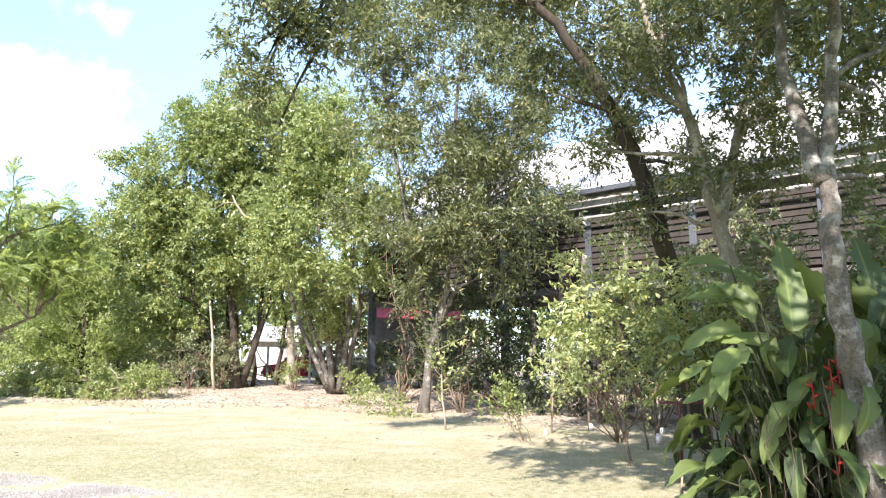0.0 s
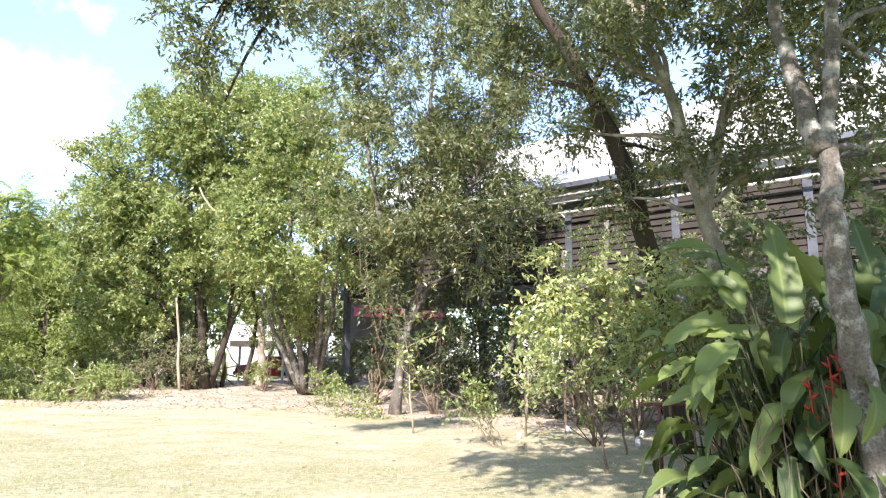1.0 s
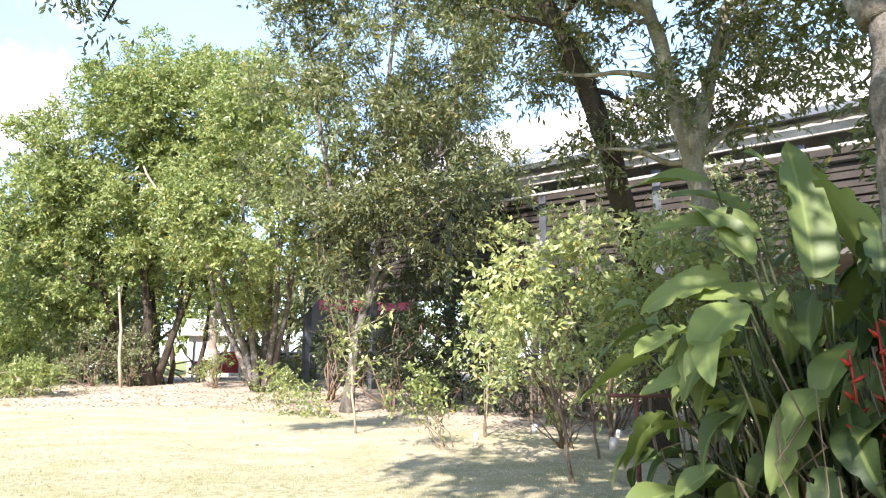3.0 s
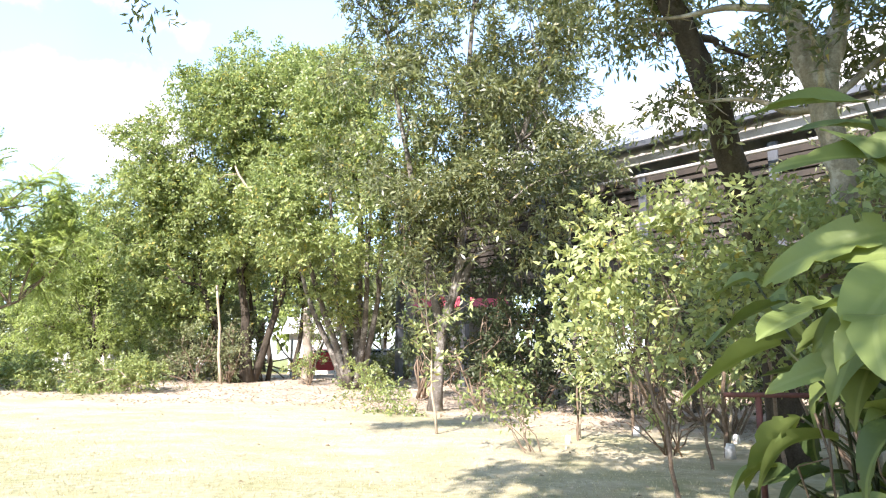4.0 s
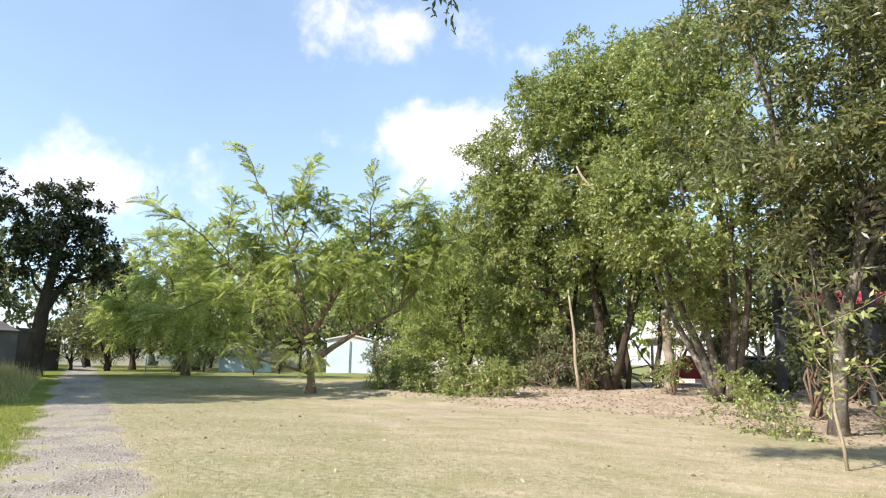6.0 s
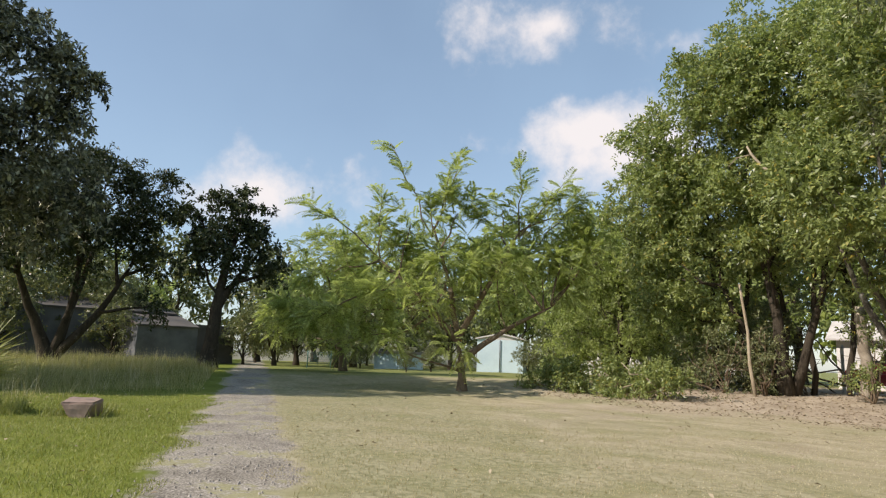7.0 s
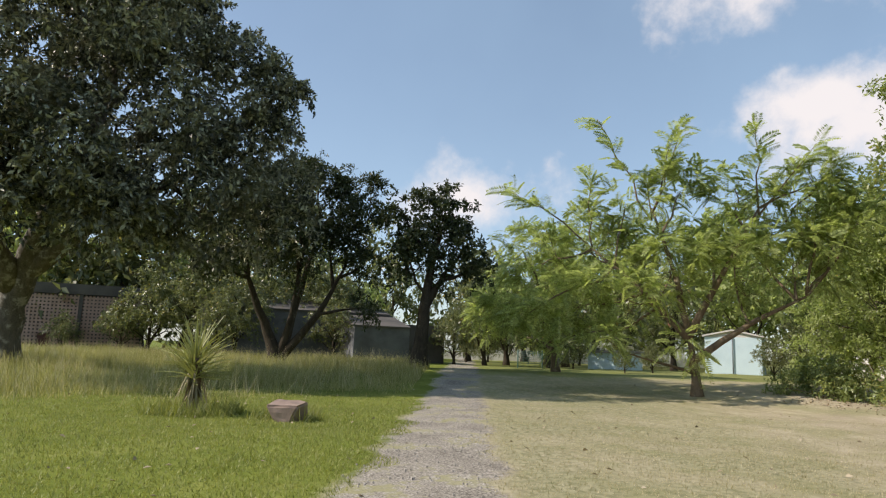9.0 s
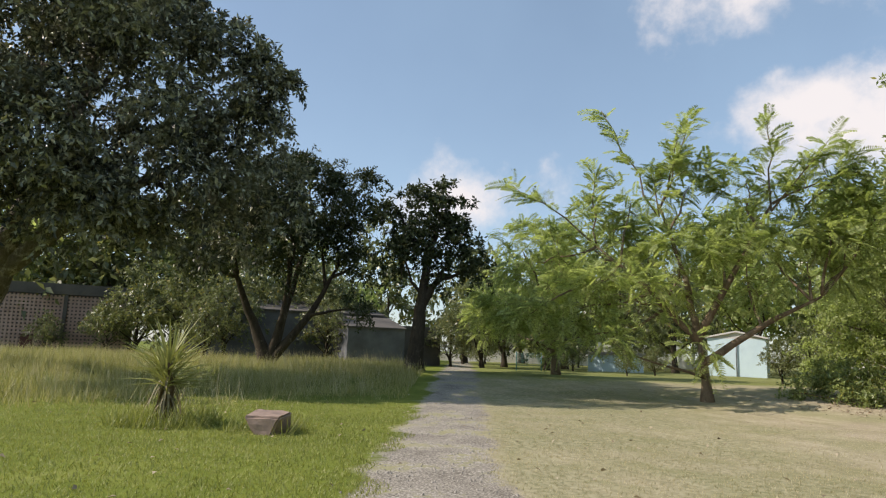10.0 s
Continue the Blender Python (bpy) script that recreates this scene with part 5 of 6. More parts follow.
def long_building():
    m = pose(2.6, 27.9, 0.05, 0, 0, -40)
    root = thing("long_building", m.translation, "long open-sided building with dark slatted upper wall and pale roof", "building")
    root.matrix_basis = m
    u0, u1, bay = -8.0, 20.0, 4.0
    edges = [u0 + bay * i for i in range(8)]
    sh = Shape()
    n = 120
    for i in range(n + 1):
        u = u0 - 0.4 + (u1 - u0 + 0.8) * i / n
        lift = 0.05 if i % 2 else 0.0
        for v, z in ((-0.7, 8.05), (5.6, 12.4), (5.6, 12.32), (-0.7, 7.97)):
            sh.v.append((u, v, z + lift))
    for i in range(n):
        a, b = i * 4, i * 4 + 4
        for j in range(4):
            sh.f.append((a + j, b + j, b + (j + 1) % 4, a + (j + 1) % 4))
    part("roof", sh.mesh("roof", ROOF, False), root, "pale corrugated roof sheet")
    part("roof", Shape().box((u0 - 0.4, 5.6, 8.0), (u1 + 0.4, 5.9, 12.3)).mesh("roof", FASCIA, False), root)
    part("gutter", Shape().box((u0 - 0.5, -0.86, 7.86), (u1 + 0.5, -0.71, 7.95)).box((u0 - 0.5, -0.86, 7.95), (u1 + 0.5, -0.83, 8.04)).mesh("gutter", STEEL, False), root)
    part("fascia", Shape().box((u0, -0.42, 7.42), (u1, -0.3, 7.84)).mesh("fascia", FASCIA, False), root)
    for z, v in ((7.0, -0.5),):
        part("pipe", Shape().tube([(u0, v, z), (u1, v, z)], [0.06, 0.06], 8).mesh("pipe", FASCIA), root, "pale horizontal pipe")
    slat = Shape()
    slat.box((0.06, -0.14, 0), (bay - 0.06, -0.1, 0.2), pose(0, 0, 0, -14, 0, 0))
    slat_me = slat.mesh("slat", SLAT, False)
    for i in range(7):
        for k in range(11):
            ob = part("slat", slat_me, root)
            ob.location = (edges[i], 0.0 + 0.01 * ((i * 7 + k * 3) % 5), 4.55 + 0.23 * k)
    # dark sheet that gives the gaps between slats their shade
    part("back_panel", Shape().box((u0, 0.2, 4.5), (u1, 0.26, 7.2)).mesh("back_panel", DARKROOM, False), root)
    for u in edges:
        part("column", Shape().box((u - 0.13, -0.16, -0.3), (u + 0.13, 0.1, 7.3)).mesh("column", STEEL, False), root, "blue-grey steel column")
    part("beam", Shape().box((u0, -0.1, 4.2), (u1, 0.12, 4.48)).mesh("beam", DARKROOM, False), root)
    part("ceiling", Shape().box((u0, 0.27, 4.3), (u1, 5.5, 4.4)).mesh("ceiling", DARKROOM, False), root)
    # back walls coloured darker to carry the shade inside the building
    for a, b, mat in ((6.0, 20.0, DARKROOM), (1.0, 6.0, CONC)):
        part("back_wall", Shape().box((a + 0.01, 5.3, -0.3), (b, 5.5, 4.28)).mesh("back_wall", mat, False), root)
    part("end_wall", Shape().box((u1, -0.2, -0.3), (u1 + 0.2, 5.8, 7.9)).mesh("end_wall", CONC, False), root)
    return root


long_building()
REDROOF = plain_material("faded_red_awning", (0.62, 0.10, 0.12), (0.42, 0.08, 0.08), 1.0, 0.6)
GLASS = plain_material("dark_window", (0.02, 0.025, 0.03), (0.04, 0.05, 0.06), 2.0, 0.08, 0.6)


def house(name, label, m, w, d, h, wall, roof, over=0.4, pitch=0.7, openings=(), flat=False):
    """A small house in its own frame: front along +x at y = 0, depth towards +y."""
    root = thing(name, m.translation, label, "building")
    root.matrix_basis = m
    sh = Shape().box((0, 0, -0.4), (w, 0.2, h)).box((0, d - 0.2, -0.4), (w, d, h)).box((0, 0.2, -0.4), (0.2, d - 0.2, h)).box((w - 0.2, 0.2, -0.4), (w, d - 0.2, h))
    part("wall", sh.mesh("wall", wall, False), root)
    r = Shape()
    if flat:
        r.box((-over, -over, h), (w + over, d + over, h + 0.18))
    else:
        for a, b in (((-over, h), (d / 2, h + pitch)), ((d / 2, h + pitch), (d + over, h))):
            k = len(r.v)
            for z in (0, 0.09):
                for x in (-over, w + over):
                    for y, hh in (a, b):
                        r.v.append((x, y, hh + z + 0.004))
            r.f += [tuple(k + i for i in q) for q in ((0, 2, 3, 1), (4, 5, 7, 6), (0, 1, 5, 4), (2, 6, 7, 3), (0, 4, 6, 2), (1, 3, 7, 5))]
        for x in (0.0, w - 0.2):
            k = len(r.v)
            for xx in (x, x + 0.2):
                r.v += [(xx, 0, h), (xx, d, h), (xx, d / 2, h + pitch)]
            r.f += [(k, k + 2, k + 1), (k + 3, k + 4, k + 5), (k, k + 3, k + 5, k + 2), (k + 1, k + 2, k + 5, k + 4)]
    part("roof", r.mesh("roof", roof, False), root)
    for kind, x0, z0, x1, z1, mat in openings:
        ob = part(kind, Shape().box((x0, -0.03, z0), (x1, -0.004, z1)).mesh(kind, mat, False), root)
        fr = Shape()
        for bx in ((x0 - 0.06, z0 - 0.06, x1 + 0.06, z0), (x0 - 0.06, z1, x1 + 0.06, z1 + 0.06), (x0 - 0.06, z0, x0, z1), (x1, z0, x1 + 0.06, z1)):
            fr.box((bx[0], -0.06, bx[1]), (bx[2], -0.003, bx[3]))
        part("frame", fr.mesh("frame", FASCIA, False), ob)
    return root


awn = house("house", "small house with a faded red awning beyond the trees", pose(-4.5, 40.5, 0.42, 0, 0, 8), 6.0, 5.0, 5.2, CONC, STEEL, openings=(("window", 0.8, 1.2, 2.0, 2.4, GLASS), ("door", 2.8, 0.0, 3.7, 2.1, GLASS), ("window", 4.3, 1.2, 5.4, 2.4, GLASS)))
part("awning", Shape().box((0.4, -1.5, 0), (5.6, -0.02, 0.07), pose(0, 0, 4.75 - 0.42, 26, 0, 0)).mesh("awning", REDROOF, False), awn, "faded red sheet awning")
house("white_shed", "white gabled outbuilding behind the wood", pose(-12.2, 43.6, 0.42, 0, 0, 8), 2.4, 3.0, 2.4, WHITEW, ROOF, pitch=1.0)
CYAN = plain_material("pale_blue_wall", (0.62, 0.76, 0.82), (0.5, 0.64, 0.72), 0.8, 0.7)
shed = house("shed", "pale blue shed with a vertical pipe on its wall", pose(-33.0, 38.8, 0.42, 0, 0, -52), 3.2, 3.0, 2.1, CYAN, ROOF, 0.12, 0.35)
part("pipe", Shape().tube([(3.26, 1.5, 0), (3.26, 1.5, 2.08)], [0.03, 0.03], 7).mesh("pipe", STEEL), shed)
house("wall_house", "long low white outbuilding behind the wood", pose(-31.0, 47.0, 0.42, 0, 0, 12), 13.0, 4.0, 1.5, WHITEW, ROOF, 0.2, 0.4)
house("low_store", "low pale blue store half hidden by trees", pose(-36.0, 33.2, 0.42, 0, 0, -60), 3.0, 2.2, 0.95, CYAN, CONC, 0.1, 0.2, flat=True)
# grey made darker to include shade from the trees
GREYR = plain_material("grey_render_shaded", (0.17, 0.175, 0.185), (0.1, 0.1, 0.105), 0.9, 0.9)
# grey workshop behind the track's dark trees, their shade put into its wall colour
house("workshop", "grey rendered workshop with a low gabled roof", pose(-43.1, 19.6, 0.42, 0, 0, -88), 3.2, 7.0, 1.9, GREYR, DARKROOM, 0.06, 0.8, (("window", 1.7, 0.9, 2.1, 1.3, GLASS),))
house("store", "dark low store joined to a grey workshop", pose(-43.4, 22.3, 0.42, 0, 0, -88), 2.6, 6.0, 2.0, DARKROOM, DARKROOM, 0.04, 0.2, flat=True)


def lattice_wall():
    root = thing("lattice_wall", (-45.0, -9.0, 0.4), "long wall of pierced brick lattice under a dark beam", "wall")
    BRICK = plain_material("lattice_brick", (0.5, 0.35, 0.29), (0.34, 0.23, 0.19), 1.2, 0.9)
    sh = Shape()
    for k in range(15):
        z = 0.25 + 0.2 * k
        sh.box((-0.06, 0, z), (0.06, 15.0, z + 0.11))
    for k in range(74):
        y = 0.2 * k
        sh.box((-0.055, y, 0.25), (0.055, y + 0.1, 3.25))
    part("lattice", sh.mesh("lattice", BRICK, False), root)
    # sheet in the dark shade tone, so the lattice holes look dark
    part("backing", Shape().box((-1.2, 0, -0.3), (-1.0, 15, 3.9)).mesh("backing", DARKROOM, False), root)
    part("plinth", Shape().box((-0.12, -0.1, -0.4), (0.12, 15.1, 0.24)).mesh("plinth", CONC, False), root)
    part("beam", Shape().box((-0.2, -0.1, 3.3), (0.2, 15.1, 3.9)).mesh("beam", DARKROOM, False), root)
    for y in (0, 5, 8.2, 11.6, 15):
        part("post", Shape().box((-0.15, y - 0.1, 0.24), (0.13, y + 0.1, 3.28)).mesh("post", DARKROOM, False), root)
    part("door", Shape().box((0.065, 9.6, 0.25), (0.1, 10.2, 1.0)).mesh("door", RUST, False), root)
    return root


lattice_wall()
house("barn", "plain grey building partly hidden behind shrubs", pose(-47.0, 19.5, 0.42, 0, 0, -90), 10.4, 8.0, 2.7, GREYR, DARKROOM, 0.08, 0.8)


def white_wall():
    root = thing("balustrade", (-62.0, 30.0, 0.42), "long white balustrade wall at the grounds' end", "wall")
    root.matrix_basis = pose(-60.0, 30.0, 0.42, 0, 0, 62)
    part("plinth", Shape().box((0, 0, -0.3), (30, 0.3, 0.7)).mesh("plinth", WHITEW, False), root)
    part("coping", Shape().box((0, -0.05, 1.5), (30, 0.35, 1.75)).mesh("coping", WHITEW, False), root)
    post = Shape().box((-0.12, 0, 0.7), (0.12, 0.3, 1.5)).mesh("post", WHITEW, False)
    for k in range(26):
        part("post", post, root).location = (0.6 + 1.15 * k, 0, 0)


white_wall()
house("far_house", "distant white building with dark windows and red-brown roof", pose(-78.0, 44.0, 0.42, 0, 0, 62), 26, 8, 4.2, WHITEW, REDROOF, 0.4, 1.2,
      tuple(("window", 2 + 4 * k, 1.4, 3.6 + 4 * k, 2.9, GLASS) for k in range(6)))


# ---- fence and parked cars in the shade ----
WIRE = plain_material("galvanised_wire", (0.4, 0.4, 0.4), (0.28, 0.27, 0.26), 4.0, 0.5, metal=0.6)
fence = thing("wire_fence", (-14.0, 36.5, 0.42), "wire fence on pale concrete posts", "fence")
for k in range(5):
    part("post", Shape().box((-0.05, -0.05, -0.3), (0.05, 0.05, 1.9), pose(2.3 * k, -0.25 * k, 0)).mesh("post", WHITEW, False), fence)
for z in (0.3, 0.8, 1.3, 1.8):
    part("wire", Shape().tube([(0, -0.06, z), (9.2, -1.06, z)], [0.008, 0.008], 5).mesh("wire", WIRE), fence)


def car(m, paint, label):
    """A parked saloon: body and cabin in one curved shell, windows, bumpers, wheels."""
    root = thing("car", m.translation, label, "car", "parked cars")
    root.matrix_basis = m
    prof = [(-2.0, 0.3), (-2.1, 0.6), (-2.0, 0.9), (-1.2, 1.0), (-0.55, 1.42), (0.75, 1.45), (1.5, 1.02), (2.0, 0.95), (2.08, 0.6), (2.0, 0.3)]
    sh = Shape()
    for y, s in ((-0.82, 0.97), (-0.6, 1.0), (0.6, 1.0), (0.82, 0.97)):
        for x, z in prof:
            tuck = 0.14 if z > 1.1 and abs(y) > 0.7 else 0
            sh.v.append((x * s, y - math.copysign(tuck, y), 0.3 + (z - 0.3) * s))
    n = len(prof)
    for j in range(3):
        for i in range(n):
            a, b = j * n + i, j * n + (i + 1) % n
            sh.f.append((a, b, b + n, a + n))
    sh.f += [tuple(range(n))[::-1], tuple(range(3 * n, 4 * n))]
    part("body", sh.mesh("body", paint, False), root)
    for s in (-1, 1):
        for x0, x1 in ((-0.85, 0.0), (0.08, 0.95)):
            part("window", Shape().box((x0, s * 0.71 - 0.02, 1.03), (x1, s * 0.71 + 0.02, 1.36)).mesh("window", GLASS, False), root)
        for x in (-1.3, 1.3):
            w = part("wheel", Shape().tube([(x, s * 0.66, 0.31), (x, s * 0.86, 0.31)], [0.31, 0.31], 18).mesh("wheel", GLASS), root)
            part("rim", Shape().tube([(x, s * 0.85, 0.31), (x, s * 0.875, 0.31)], [0.18, 0.15], 12).mesh("rim", STEEL), w)
    part("bumper", Shape().box((-2.16, -0.75, 0.38), (-2.02, 0.75, 0.58)).mesh("bumper", GLASS, False), root)
    part("bumper", Shape().box((2.02, -0.75, 0.38), (2.14, 0.75, 0.58)).mesh("bumper", GLASS, False), root)
    return root


CARRED = plain_material("red_car_paint", (0.42, 0.02, 0.03), (0.36, 0.02, 0.02), 2.0, 0.3, 0.5)
CARGREY = plain_material("silver_car_paint", (0.5, 0.5, 0.5), (0.4, 0.4, 0.41), 2.0, 0.3, 0.5, metal=0.3)
car(pose(-8.6, 40.0, 0.42, 0, 0, 15), CARRED, "red saloon car parked beyond the wire fence")
car(pose(-5.6, 38.6, 0.42, 0, 0, 20), CARGREY, "silver saloon car parked beyond the wire fence")


# ---- more distant trees ----
def generic(label, seed, mat, leaves, name="tree"):
    rng = np.random.default_rng(seed)
    cl = [(0, 0, 4.6, 1.7)] + [(1.7 * math.cos(a), 1.7 * math.sin(a), 3.2 + 0.9 * math.sin(2.3 * i + seed), 1.35) for i, a in enumerate(np.linspace(0, 6.28, 7)[:-1])] + [(0.6, -0.4, 6.0, 1.2)]
    return tree(label, (0, 0, 0), [[(0, 0, 0), (0.1, 0, 1.6), (-0.1, 0.1, 3.6)], [(0.05, 0, 0.8), (0.8, 0.5, 2.6)]], 0.2, cl, leaves, mat, BARK_DARK, seed, "distant trees", name, 4)


big_leaf = lance(19, 0.38, 0.18, 9, 0.6, gap=0.2)
SPOTS = ((-22.5, 39.5, 1.0), (-19.5, 42.5, 1.25), (-26.0, 43.5, 1.1), (-18.6, 38.5, 1.2), (-35.5, 38.0, 1.0), (-37.5, 31.0, 1.1), (-34.0, 27.5, 0.8), (-43.0, 33.0, 1.2), (-49.0, 29.5, 1.1), (-55.0, 38.0, 1.4), (-66.0, 40.0, 1.6),
         (-40.0, 46.0, 1.5), (-33.0, 53.0, 1.6), (-10.5, 52.0, 1.7), (-2.5, 49.0, 1.7), (6.0, 47.0, 1.8), (-22.0, 55.0, 1.8), (14.0, 34.0, 1.5), (24.0, 24.0, 1.8), (13.0, 9.0, 1.2), (-29.5, 49.0, 1.5), (-36.0, 45.0, 1.4), (-25.0, 48.0, 1.5), (-16.5, 50.0, 1.7), (-46.0, 42.0, 1.5), (-52.0, 47.0, 1.7), (-70.0, 30.0, 1.8), (-60.0, 52.0, 1.8), (-48.0, 56.0, 1.9), (-40.0, 60.0, 2.0), (-54.0, 10.0, 1.5), (-56.0, 20.0, 1.3), (-55.0, 0.0, 1.5), (-52.0, -10.0, 1.6), (-20.0, 36.0, 0.9), (-38.0, 27.0, 0.9), (-7.5, 50.0, 1.3), (9.0, 40.0, 1.6), (-50.0, 3.0, 1.6), (-51.0, 8.5, 1.7), (-53.0, 14.5, 1.8), (-50.5, -3.0, 1.5), (-48.5, 5.8, 1.7))
a = generic("leafy green tree among distant trees", 101, LEAF_MID, big_leaf)
b = generic("light green tree among distant trees", 102, LEAF_FERN, big_leaf)
for i, (x, y, s) in enumerate(SPOTS):
    m = pose(x, y, rise(x, y) - 0.1, 0, 0, 67 * i)
    src = (a, b)[i % 2]
    if i < 2:
        src.matrix_basis = m @ Matrix.Scale(s, 4)
        continue
    copy_thing(src, m).scale = (s, s, s * (0.95 + 0.1 * (i % 3)))
c = generic("yellow-green bushy tree beside a lattice wall", 103, LEAF_MID, lance(38, 0.24, 0.11, 11, 0.5, gap=0.3))
for i, (x, y, s) in enumerate(((-40.5, 8.6, 0.8), (-42.5, 6.4, 0.75), (-42.5, 14.8, 0.9), (-41.0, 12.0, 0.75), (-39.5, 18.6, 0.4), (-36.0, 24.5, 0.7), (-38.5, 10.8, 0.7), (-38.0, 16.0, 0.55), (-41.5, 16.4, 0.8), (-36.0, 9.6, 0.5), (-43.5, 10.4, 1.0), (-37.0, 23.0, 0.5), (-21.9, 31.2, 0.3), (-22.5, 33.5, 0.4), (-23.4, 36.2, 0.45), (-41.5, 17.4, 0.8), (-40.0, 19.6, 0.45), (-28.0, 28.2, 0.2), (-29.4, 31.1, 0.24), (-30.6, 26.0, 0.22), (-45.0, 27.5, 0.4), (-47.5, 30.5, 0.45), (-50.0, 33.5, 0.5), (-44.0, 36.5, 0.5), (-40.0, 40.0, 0.55), (-36.5, 42.5, 0.5), (-43.6, 5.0, 0.5), (-44.0, 2.0, 0.35), (-34.7, 29.7, 0.28), (-33.6, 32.0, 0.3), (-41.0, 26.8, 0.3))):
    m = pose(x, y, 0.3, 0, 0, 50 * i)
    if i == 0:
        c.matrix_basis = m @ Matrix.Scale(s, 4)
    else:
        copy_thing(c, m).scale = (s, s, s)


# ---- the lawn's plants and stone ----
def yucca():
    rng = np.random.default_rng(120)
    root = thing("yucca", (-13.85, 7.75, 0), "spiky yucca with dead leaves hanging round its stem", "plant")
    part("stem", Shape().tube(wander(rng, (0, 0, -0.1), (0.05, 0, 0.95), 5, 0.03), [0.09, 0.09, 0.08, 0.08, 0.07, 0.05], 9).mesh("stem", BARK_WARM), root)
    mat = leaf_material("sword_leaf", (0.17, 0.19, 0.06), (0.28, 0.29, 0.1), (0.42, 0.42, 0.18), 0.5, 0.2)

    def sword(L, w, sag):
        sh = Shape()
        for i in range(7):
            s = i / 6
            ww = w * (1 - s ** 2.2) * (0.6 + 0.4 * min(1, 4 * s)) + 0.001
            z = -sag * s * s * L
            sh.v += [(-ww / 2, L * s, z + ww * 0.25), (0, L * s, z), (ww / 2, L * s, z + ww * 0.25)]
        for i in range(6):
            for j in (0, 1):
                q = i * 3 + j
                sh.f.append((q, q + 1, q + 4, q + 3))
        return sh
    green = sword(0.9, 0.048, 0.1).mesh("sword_leaf", mat)
    dry = sword(0.75, 0.04, 0.5).mesh("dead_leaf", plain_material("straw_leaf", (0.36, 0.31, 0.2), (0.2, 0.17, 0.1), 6.0, 0.9))
    for k in range(110):
        e = rng.uniform(2, 88)
        ob = part("sword_leaf", green, root)
        ob.matrix_basis = pose(0.05, 0, rng.uniform(0.45, 1.0), 0, 0, 137.5 * k) @ pose(0, 0, 0, e, rng.uniform(-20, 20), 0) @ Matrix.Scale(rng.uniform(0.8, 1.1), 4)
    for k in range(70):
        ob = part("dead_leaf", dry, root, "dry hanging leaf")
        ob.matrix_basis = pose(0.03, 0, rng.uniform(0.35, 0.85), 0, 0, 137.5 * k + 40) @ pose(0, 0, 0, rng.uniform(-75, -25), 0, 0) @ Matrix.Scale(rng.uniform(0.6, 1.0), 4)


yucca()


def stone():
    bm = bmesh.new()
    pts = [(-0.3, 0.0, 0.3), (0.25, 0.0, 0.29), (0.34, 0.42, 0.28), (-0.2, 0.46, 0.3), (-0.02, -0.1, -0.1), (0.1, -0.12, -0.1), (0.34, 0.36, -0.1), (-0.1, 0.4, -0.1)]
    vs = [bm.verts.new(p) for p in pts]
    for q in ((0, 1, 2, 3), (7, 6, 5, 4), (0, 4, 5, 1), (1, 5, 6, 2), (2, 6, 7, 3), (3, 7, 4, 0)):
        bm.faces.new([vs[i] for i in q])
    bmesh.ops.bevel(bm, geom=bm.edges[:], offset=0.03, segments=2, affect="EDGES")
    bmesh.ops.subdivide_edges(bm, edges=bm.edges[:], cuts=3, use_grid_fill=True)
    for v in bm.verts:
        v.co += v.normal * 0.02 * noise.noise(v.co * 6) + Vector((0, 0, 0.012 * noise.noise(v.co * 14)))
    me = bpy.data.meshes.new("stone")
    bm.to_mesh(me)
    bm.free()
    me.materials.append(plain_material("reddish_stone", (0.36, 0.26, 0.21), (0.2, 0.15, 0.125), 5.0, 0.9, bump=0.6, fine=40))
    ob = new("stone_block", me)
    ob.matrix_basis = pose(-12.32, 9.08, -0.05, 9, 0, 66)
    tagged(ob, "angular reddish stone block lying in the grass", "stone")


stone()


# ---- grass ----
def blades(rng, p, height, width, lean):
    n = len(p)
    az = rng.uniform(0, 2 * math.pi, n)
    h = height * rng.uniform(0.5, 1.25, n)
    side = np.stack([np.cos(az), np.sin(az), 0 * az], 1) * (width * 0.5)
    way = rng.normal(size=(n, 3)) * lean
    way[:, 2] = 1
    tip = p + unit(way) * h[:, None]
    return np.stack([p - side, p + side, tip + side * 0.15, tip - side * 0.15], 1)


def across(x, y):
    return x * 0.424 + y * 0.906 - 5.64


def scatter(rng, n, x0, x1, y0, y1, keep):
    x, y = rng.uniform(x0, x1, n), rng.uniform(y0, y1, n)
    k = keep(x, y)
    x, y = x[k], y[k]
    return np.stack([x, y, ground_z(x, y) - 0.008], 1)


def grass_material(name, a, b, c):
    return leaf_material(name, a, b, c, 0.6, 0.3)


rng = np.random.default_rng(130)
GREEN = grass_material("green_blades", (0.135, 0.162, 0.033), (0.225, 0.25, 0.058), (0.35, 0.35, 0.115))
STRAW = grass_material("dry_blades", (0.27, 0.25, 0.125), (0.47, 0.402, 0.27), (0.635, 0.555, 0.41))
TALL = grass_material("tall_blades", (0.18, 0.19, 0.06), (0.3, 0.29, 0.1), (0.46, 0.42, 0.2))
p = scatter(rng, 270000, -21, -3, -1, 13, lambda x, y: (across(x, y) < -0.62 + 0.16 * np.sin(2.1 * x) + 0.12 * np.sin(5.3 * x + 1)) & (across(x, y) > -11) & (rng.random(len(x)) < np.clip(1.7 - np.hypot(x + 6, y - 8) / 9, 0.15, 1)))
tagged(new("lawn_grass", quads("lawn_grass", blades(rng, p, 0.05, 0.011, 0.6), GREEN)), "short green lawn grass beside a gravel track", "grass", kind="stuff")
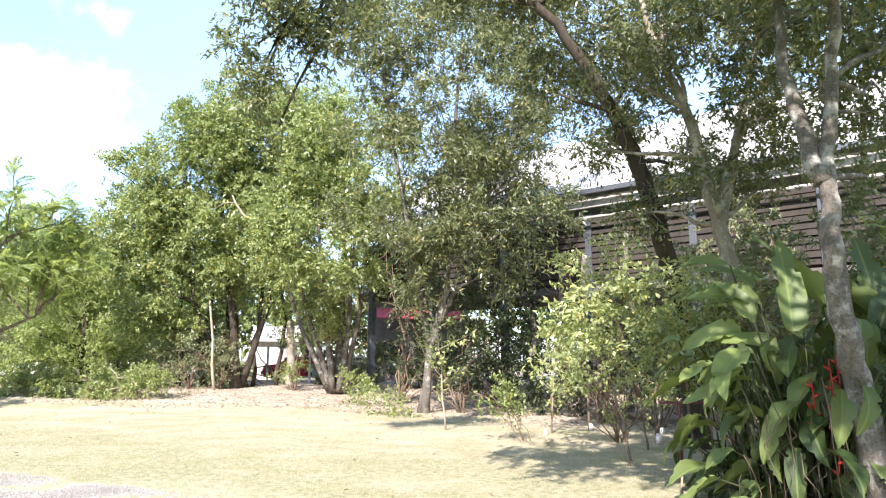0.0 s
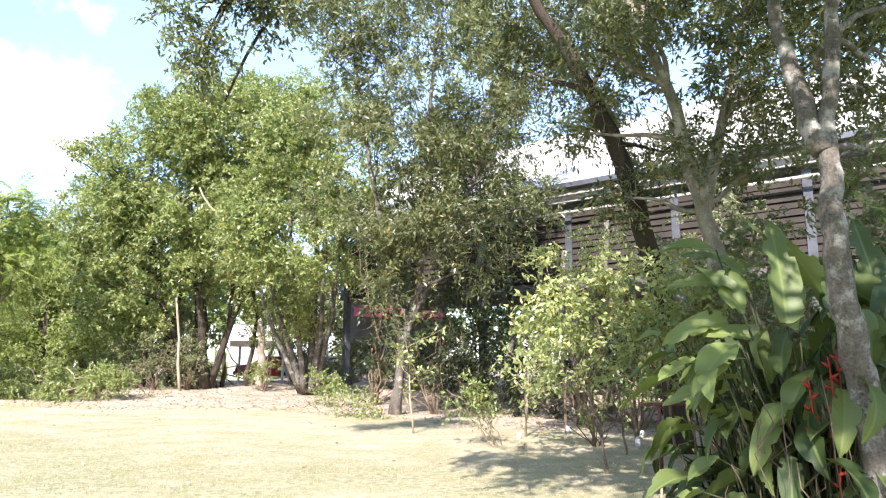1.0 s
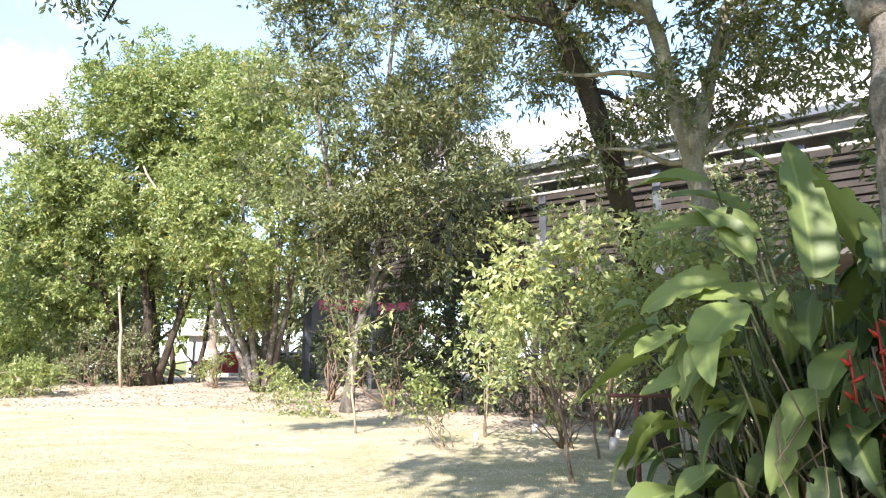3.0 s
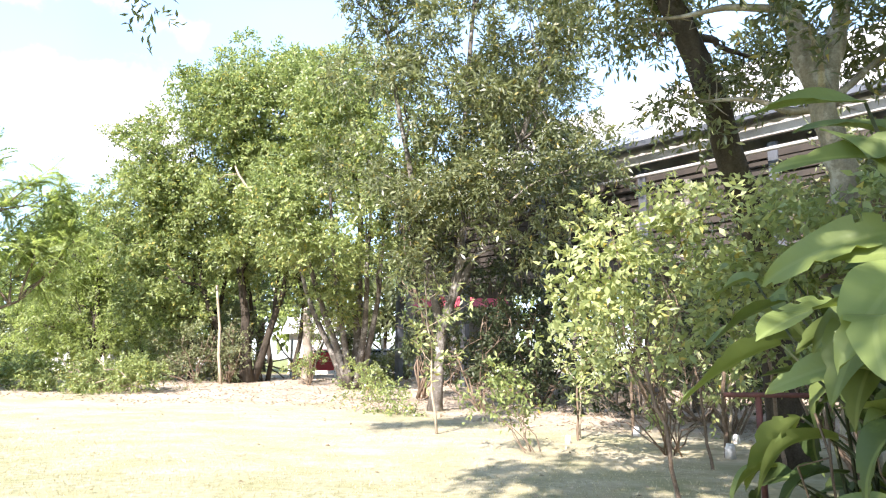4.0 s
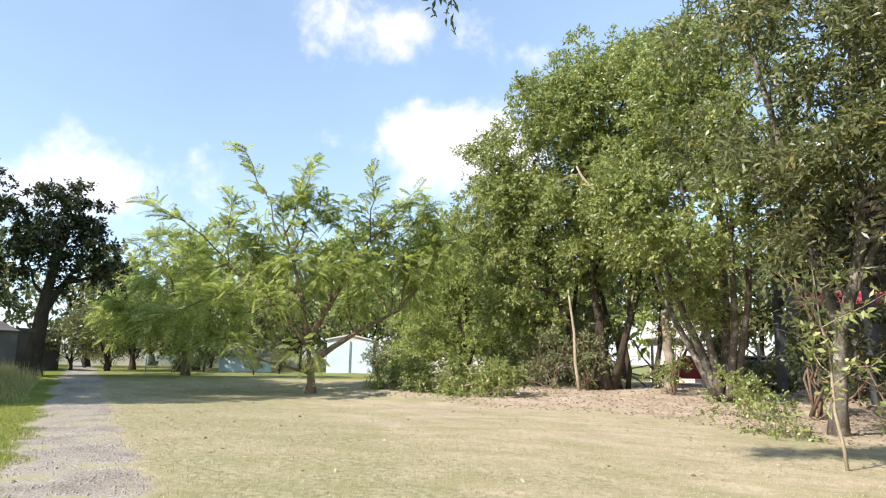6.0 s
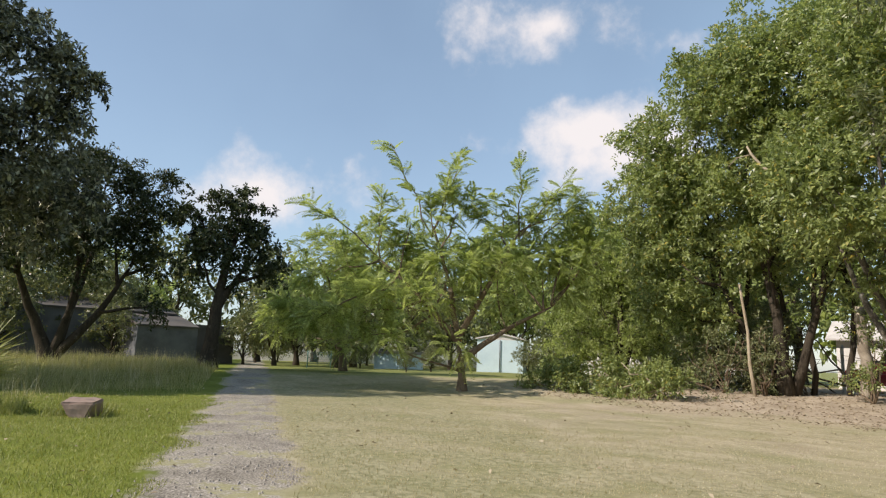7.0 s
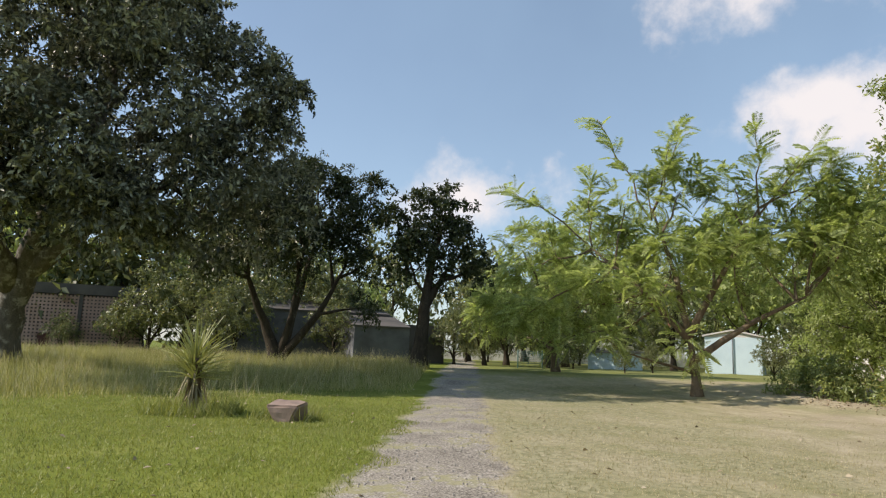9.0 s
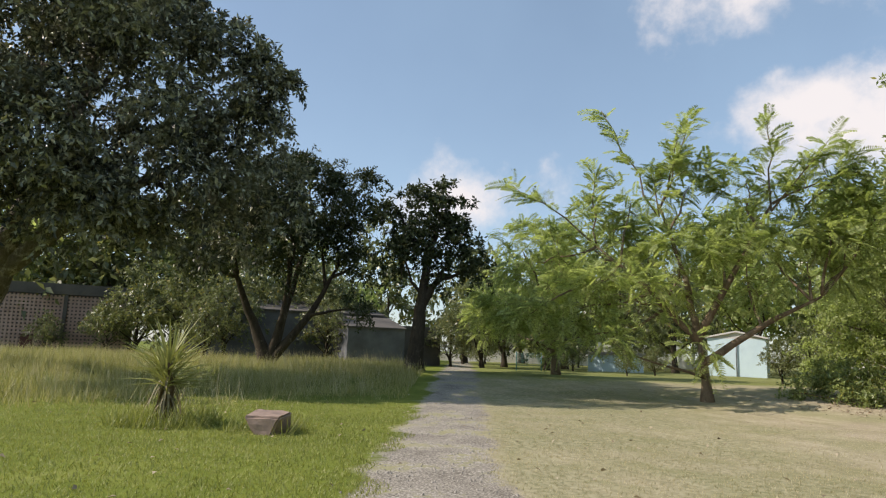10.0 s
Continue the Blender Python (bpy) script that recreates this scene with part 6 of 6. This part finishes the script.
p = scatter(rng, 290000, -20, 4, 7, 24, lambda x, y: (across(x, y) > 0.6 + 0.14 * np.sin(1.7 * x + 2) + 0.12 * np.sin(4.7 * x)) & (rng.random(len(x)) < np.clip(1.6 - np.hypot(x + 4, y - 10) / 10, 0.1, 1)))
near = across(p[:, 0], p[:, 1]) < 3.0 + 4.5 * rng.random(len(p))
near &= rng.random(len(p)) < 0.75
patch = np.sin(p[:, 0] * 0.9 + 1.3 * np.sin(p[:, 1] * 0.7)) * np.sin(p[:, 1] * 1.1 + 0.8 * np.sin(p[:, 0] * 0.6)) > 0.25
near |= patch & (rng.random(len(p)) < 0.5)
OLIVE = grass_material("olive_blades", (0.21, 0.205, 0.095), (0.385, 0.33, 0.19), (0.545, 0.465, 0.31))
tagged(new("olive_grass", quads("olive_grass", blades(rng, p[near], 0.032, 0.011, 0.7), OLIVE)), "short yellow-green grass along the gravel track", "grass", kind="stuff")
p = p[~near]
tagged(new("dry_grass", quads("dry_grass", blades(rng, p, 0.026, 0.012, 0.8), STRAW)), "short dry yellowish lawn grass", "grass", kind="stuff")
p = scatter(rng, 110000, -44, -13, -6, 18, lambda x, y: (across(x, y) < -1.3) & (x < -14.0 - 0.38 * y + 1.0 * np.sin(y * 0.9) + rng.normal(size=len(x)) * 0.9))
lush = 0.75 + 0.3 * np.sin(p[:, 0] * 0.8 + 1) * np.cos(p[:, 1] * 0.7) + 0.25 * np.sin(p[:, 0] * 2.3 + p[:, 1] * 1.9)
lush = lush * np.clip((-14.5 - 0.38 * p[:, 1] - p[:, 0]) / 4.0 + 0.35, 0.25, 1.0)
tagged(new("tall_grass", quads("tall_grass", blades(rng, p, 0.46 * lush, 0.018, 0.36), TALL)), "tall unmown seeding grass round the trees", "grass", kind="stuff")
p = p[rng.random(len(p)) < 0.07]
tagged(new("seed_stems", quads("seed_stems", blades(rng, p, 0.7, 0.009, 0.3), STRAW)), "pale thin seed stems above tall grass", "grass", kind="stuff")
p = scatter(rng, 5000, -14.8, -11.6, 6.6, 9.8, lambda x, y: (np.hypot(x + 13.85, y - 7.75) < 0.9) | (np.hypot(x + 12.7, y - 9.2) < 0.65) & (np.hypot(x + 12.4, y - 9.0) > 0.4))
tagged(new("grass_tufts", quads("grass_tufts", blades(rng, p, 0.3, 0.014, 0.5), GREEN)), "long grass tufts round a stone and yucca", "grass", kind="stuff")
p = scatter(rng, 15000, -16, 9, 11, 34, lambda x, y: (y + 0.75 * np.maximum(x + 5, 0) > 23) & (x > -15))
p[:, 2] += 0.03
lit = unit(rng.normal(size=(len(p), 3)) * np.array([1, 1, 0.15]))
LITTER = leaf_material("leaf_litter", (0.15, 0.105, 0.065), (0.31, 0.24, 0.16), (0.47, 0.39, 0.28), 0.9, 0.05)
tagged(new("leaf_litter", quads("leaf_litter", leaf_quads(rng, p, lit, 0.1, 0.05, 2.5), LITTER)), "dry brown fallen leaves on bare soil", "leaf litter", kind="stuff")
p = scatter(rng, 14000, -24, -1, 6, 18, lambda x, y: np.abs(across(x, y)) < 0.72 + 0.15 * np.sin(x * 3))
PEBBLE = plain_material("track_pebbles", (0.4, 0.368, 0.325), (0.22, 0.2, 0.172), 9.0, 0.95)
sh = Shape()
for q in p[::2]:
    r = rng.uniform(0.004, 0.013, 8)
    k = len(sh.v)
    sh.v += [(q[0] + dx * r[j] * 1.3, q[1] + dy * r[j] * 1.3, q[2]) for j, (dx, dy) in enumerate(((-1, -1), (1, -1), (1, 1), (-1, 1)))]
    sh.v += [(q[0] + dx * r[j + 4] * 0.6, q[1] + dy * r[j + 4] * 0.6, q[2] + 0.021 + r[0] * 0.4) for j, (dx, dy) in enumerate(((-1, -1), (1, -1), (1, 1), (-1, 1)))]
    sh.f += [(k + 4, k + 5, k + 6, k + 7), (k, k + 1, k + 5, k + 4), (k + 1, k + 2, k + 6, k + 5), (k + 2, k + 3, k + 7, k + 6), (k + 3, k, k + 4, k + 7)]
tagged(new("track_gravel", sh.mesh("track_gravel", PEBBLE)), "loose pebbles on the gravel track", "gravel", kind="stuff")
# fallen leaves and petals scattered over the lawns
p = scatter(rng, 420, -20, 5, 3, 24, lambda x, y: np.abs(across(x, y)) > 0.2)
p[:, 2] += 0.05
way = unit(rng.normal(size=(len(p), 3)) * np.array([1, 1, 0.2]))
tagged(new("fallen_leaves", quads("fallen_leaves", leaf_quads(rng, p, way, 0.075, 0.04, 2.0), LITTER)), "scattered dry fallen leaves on the lawn", "leaf litter", kind="stuff")
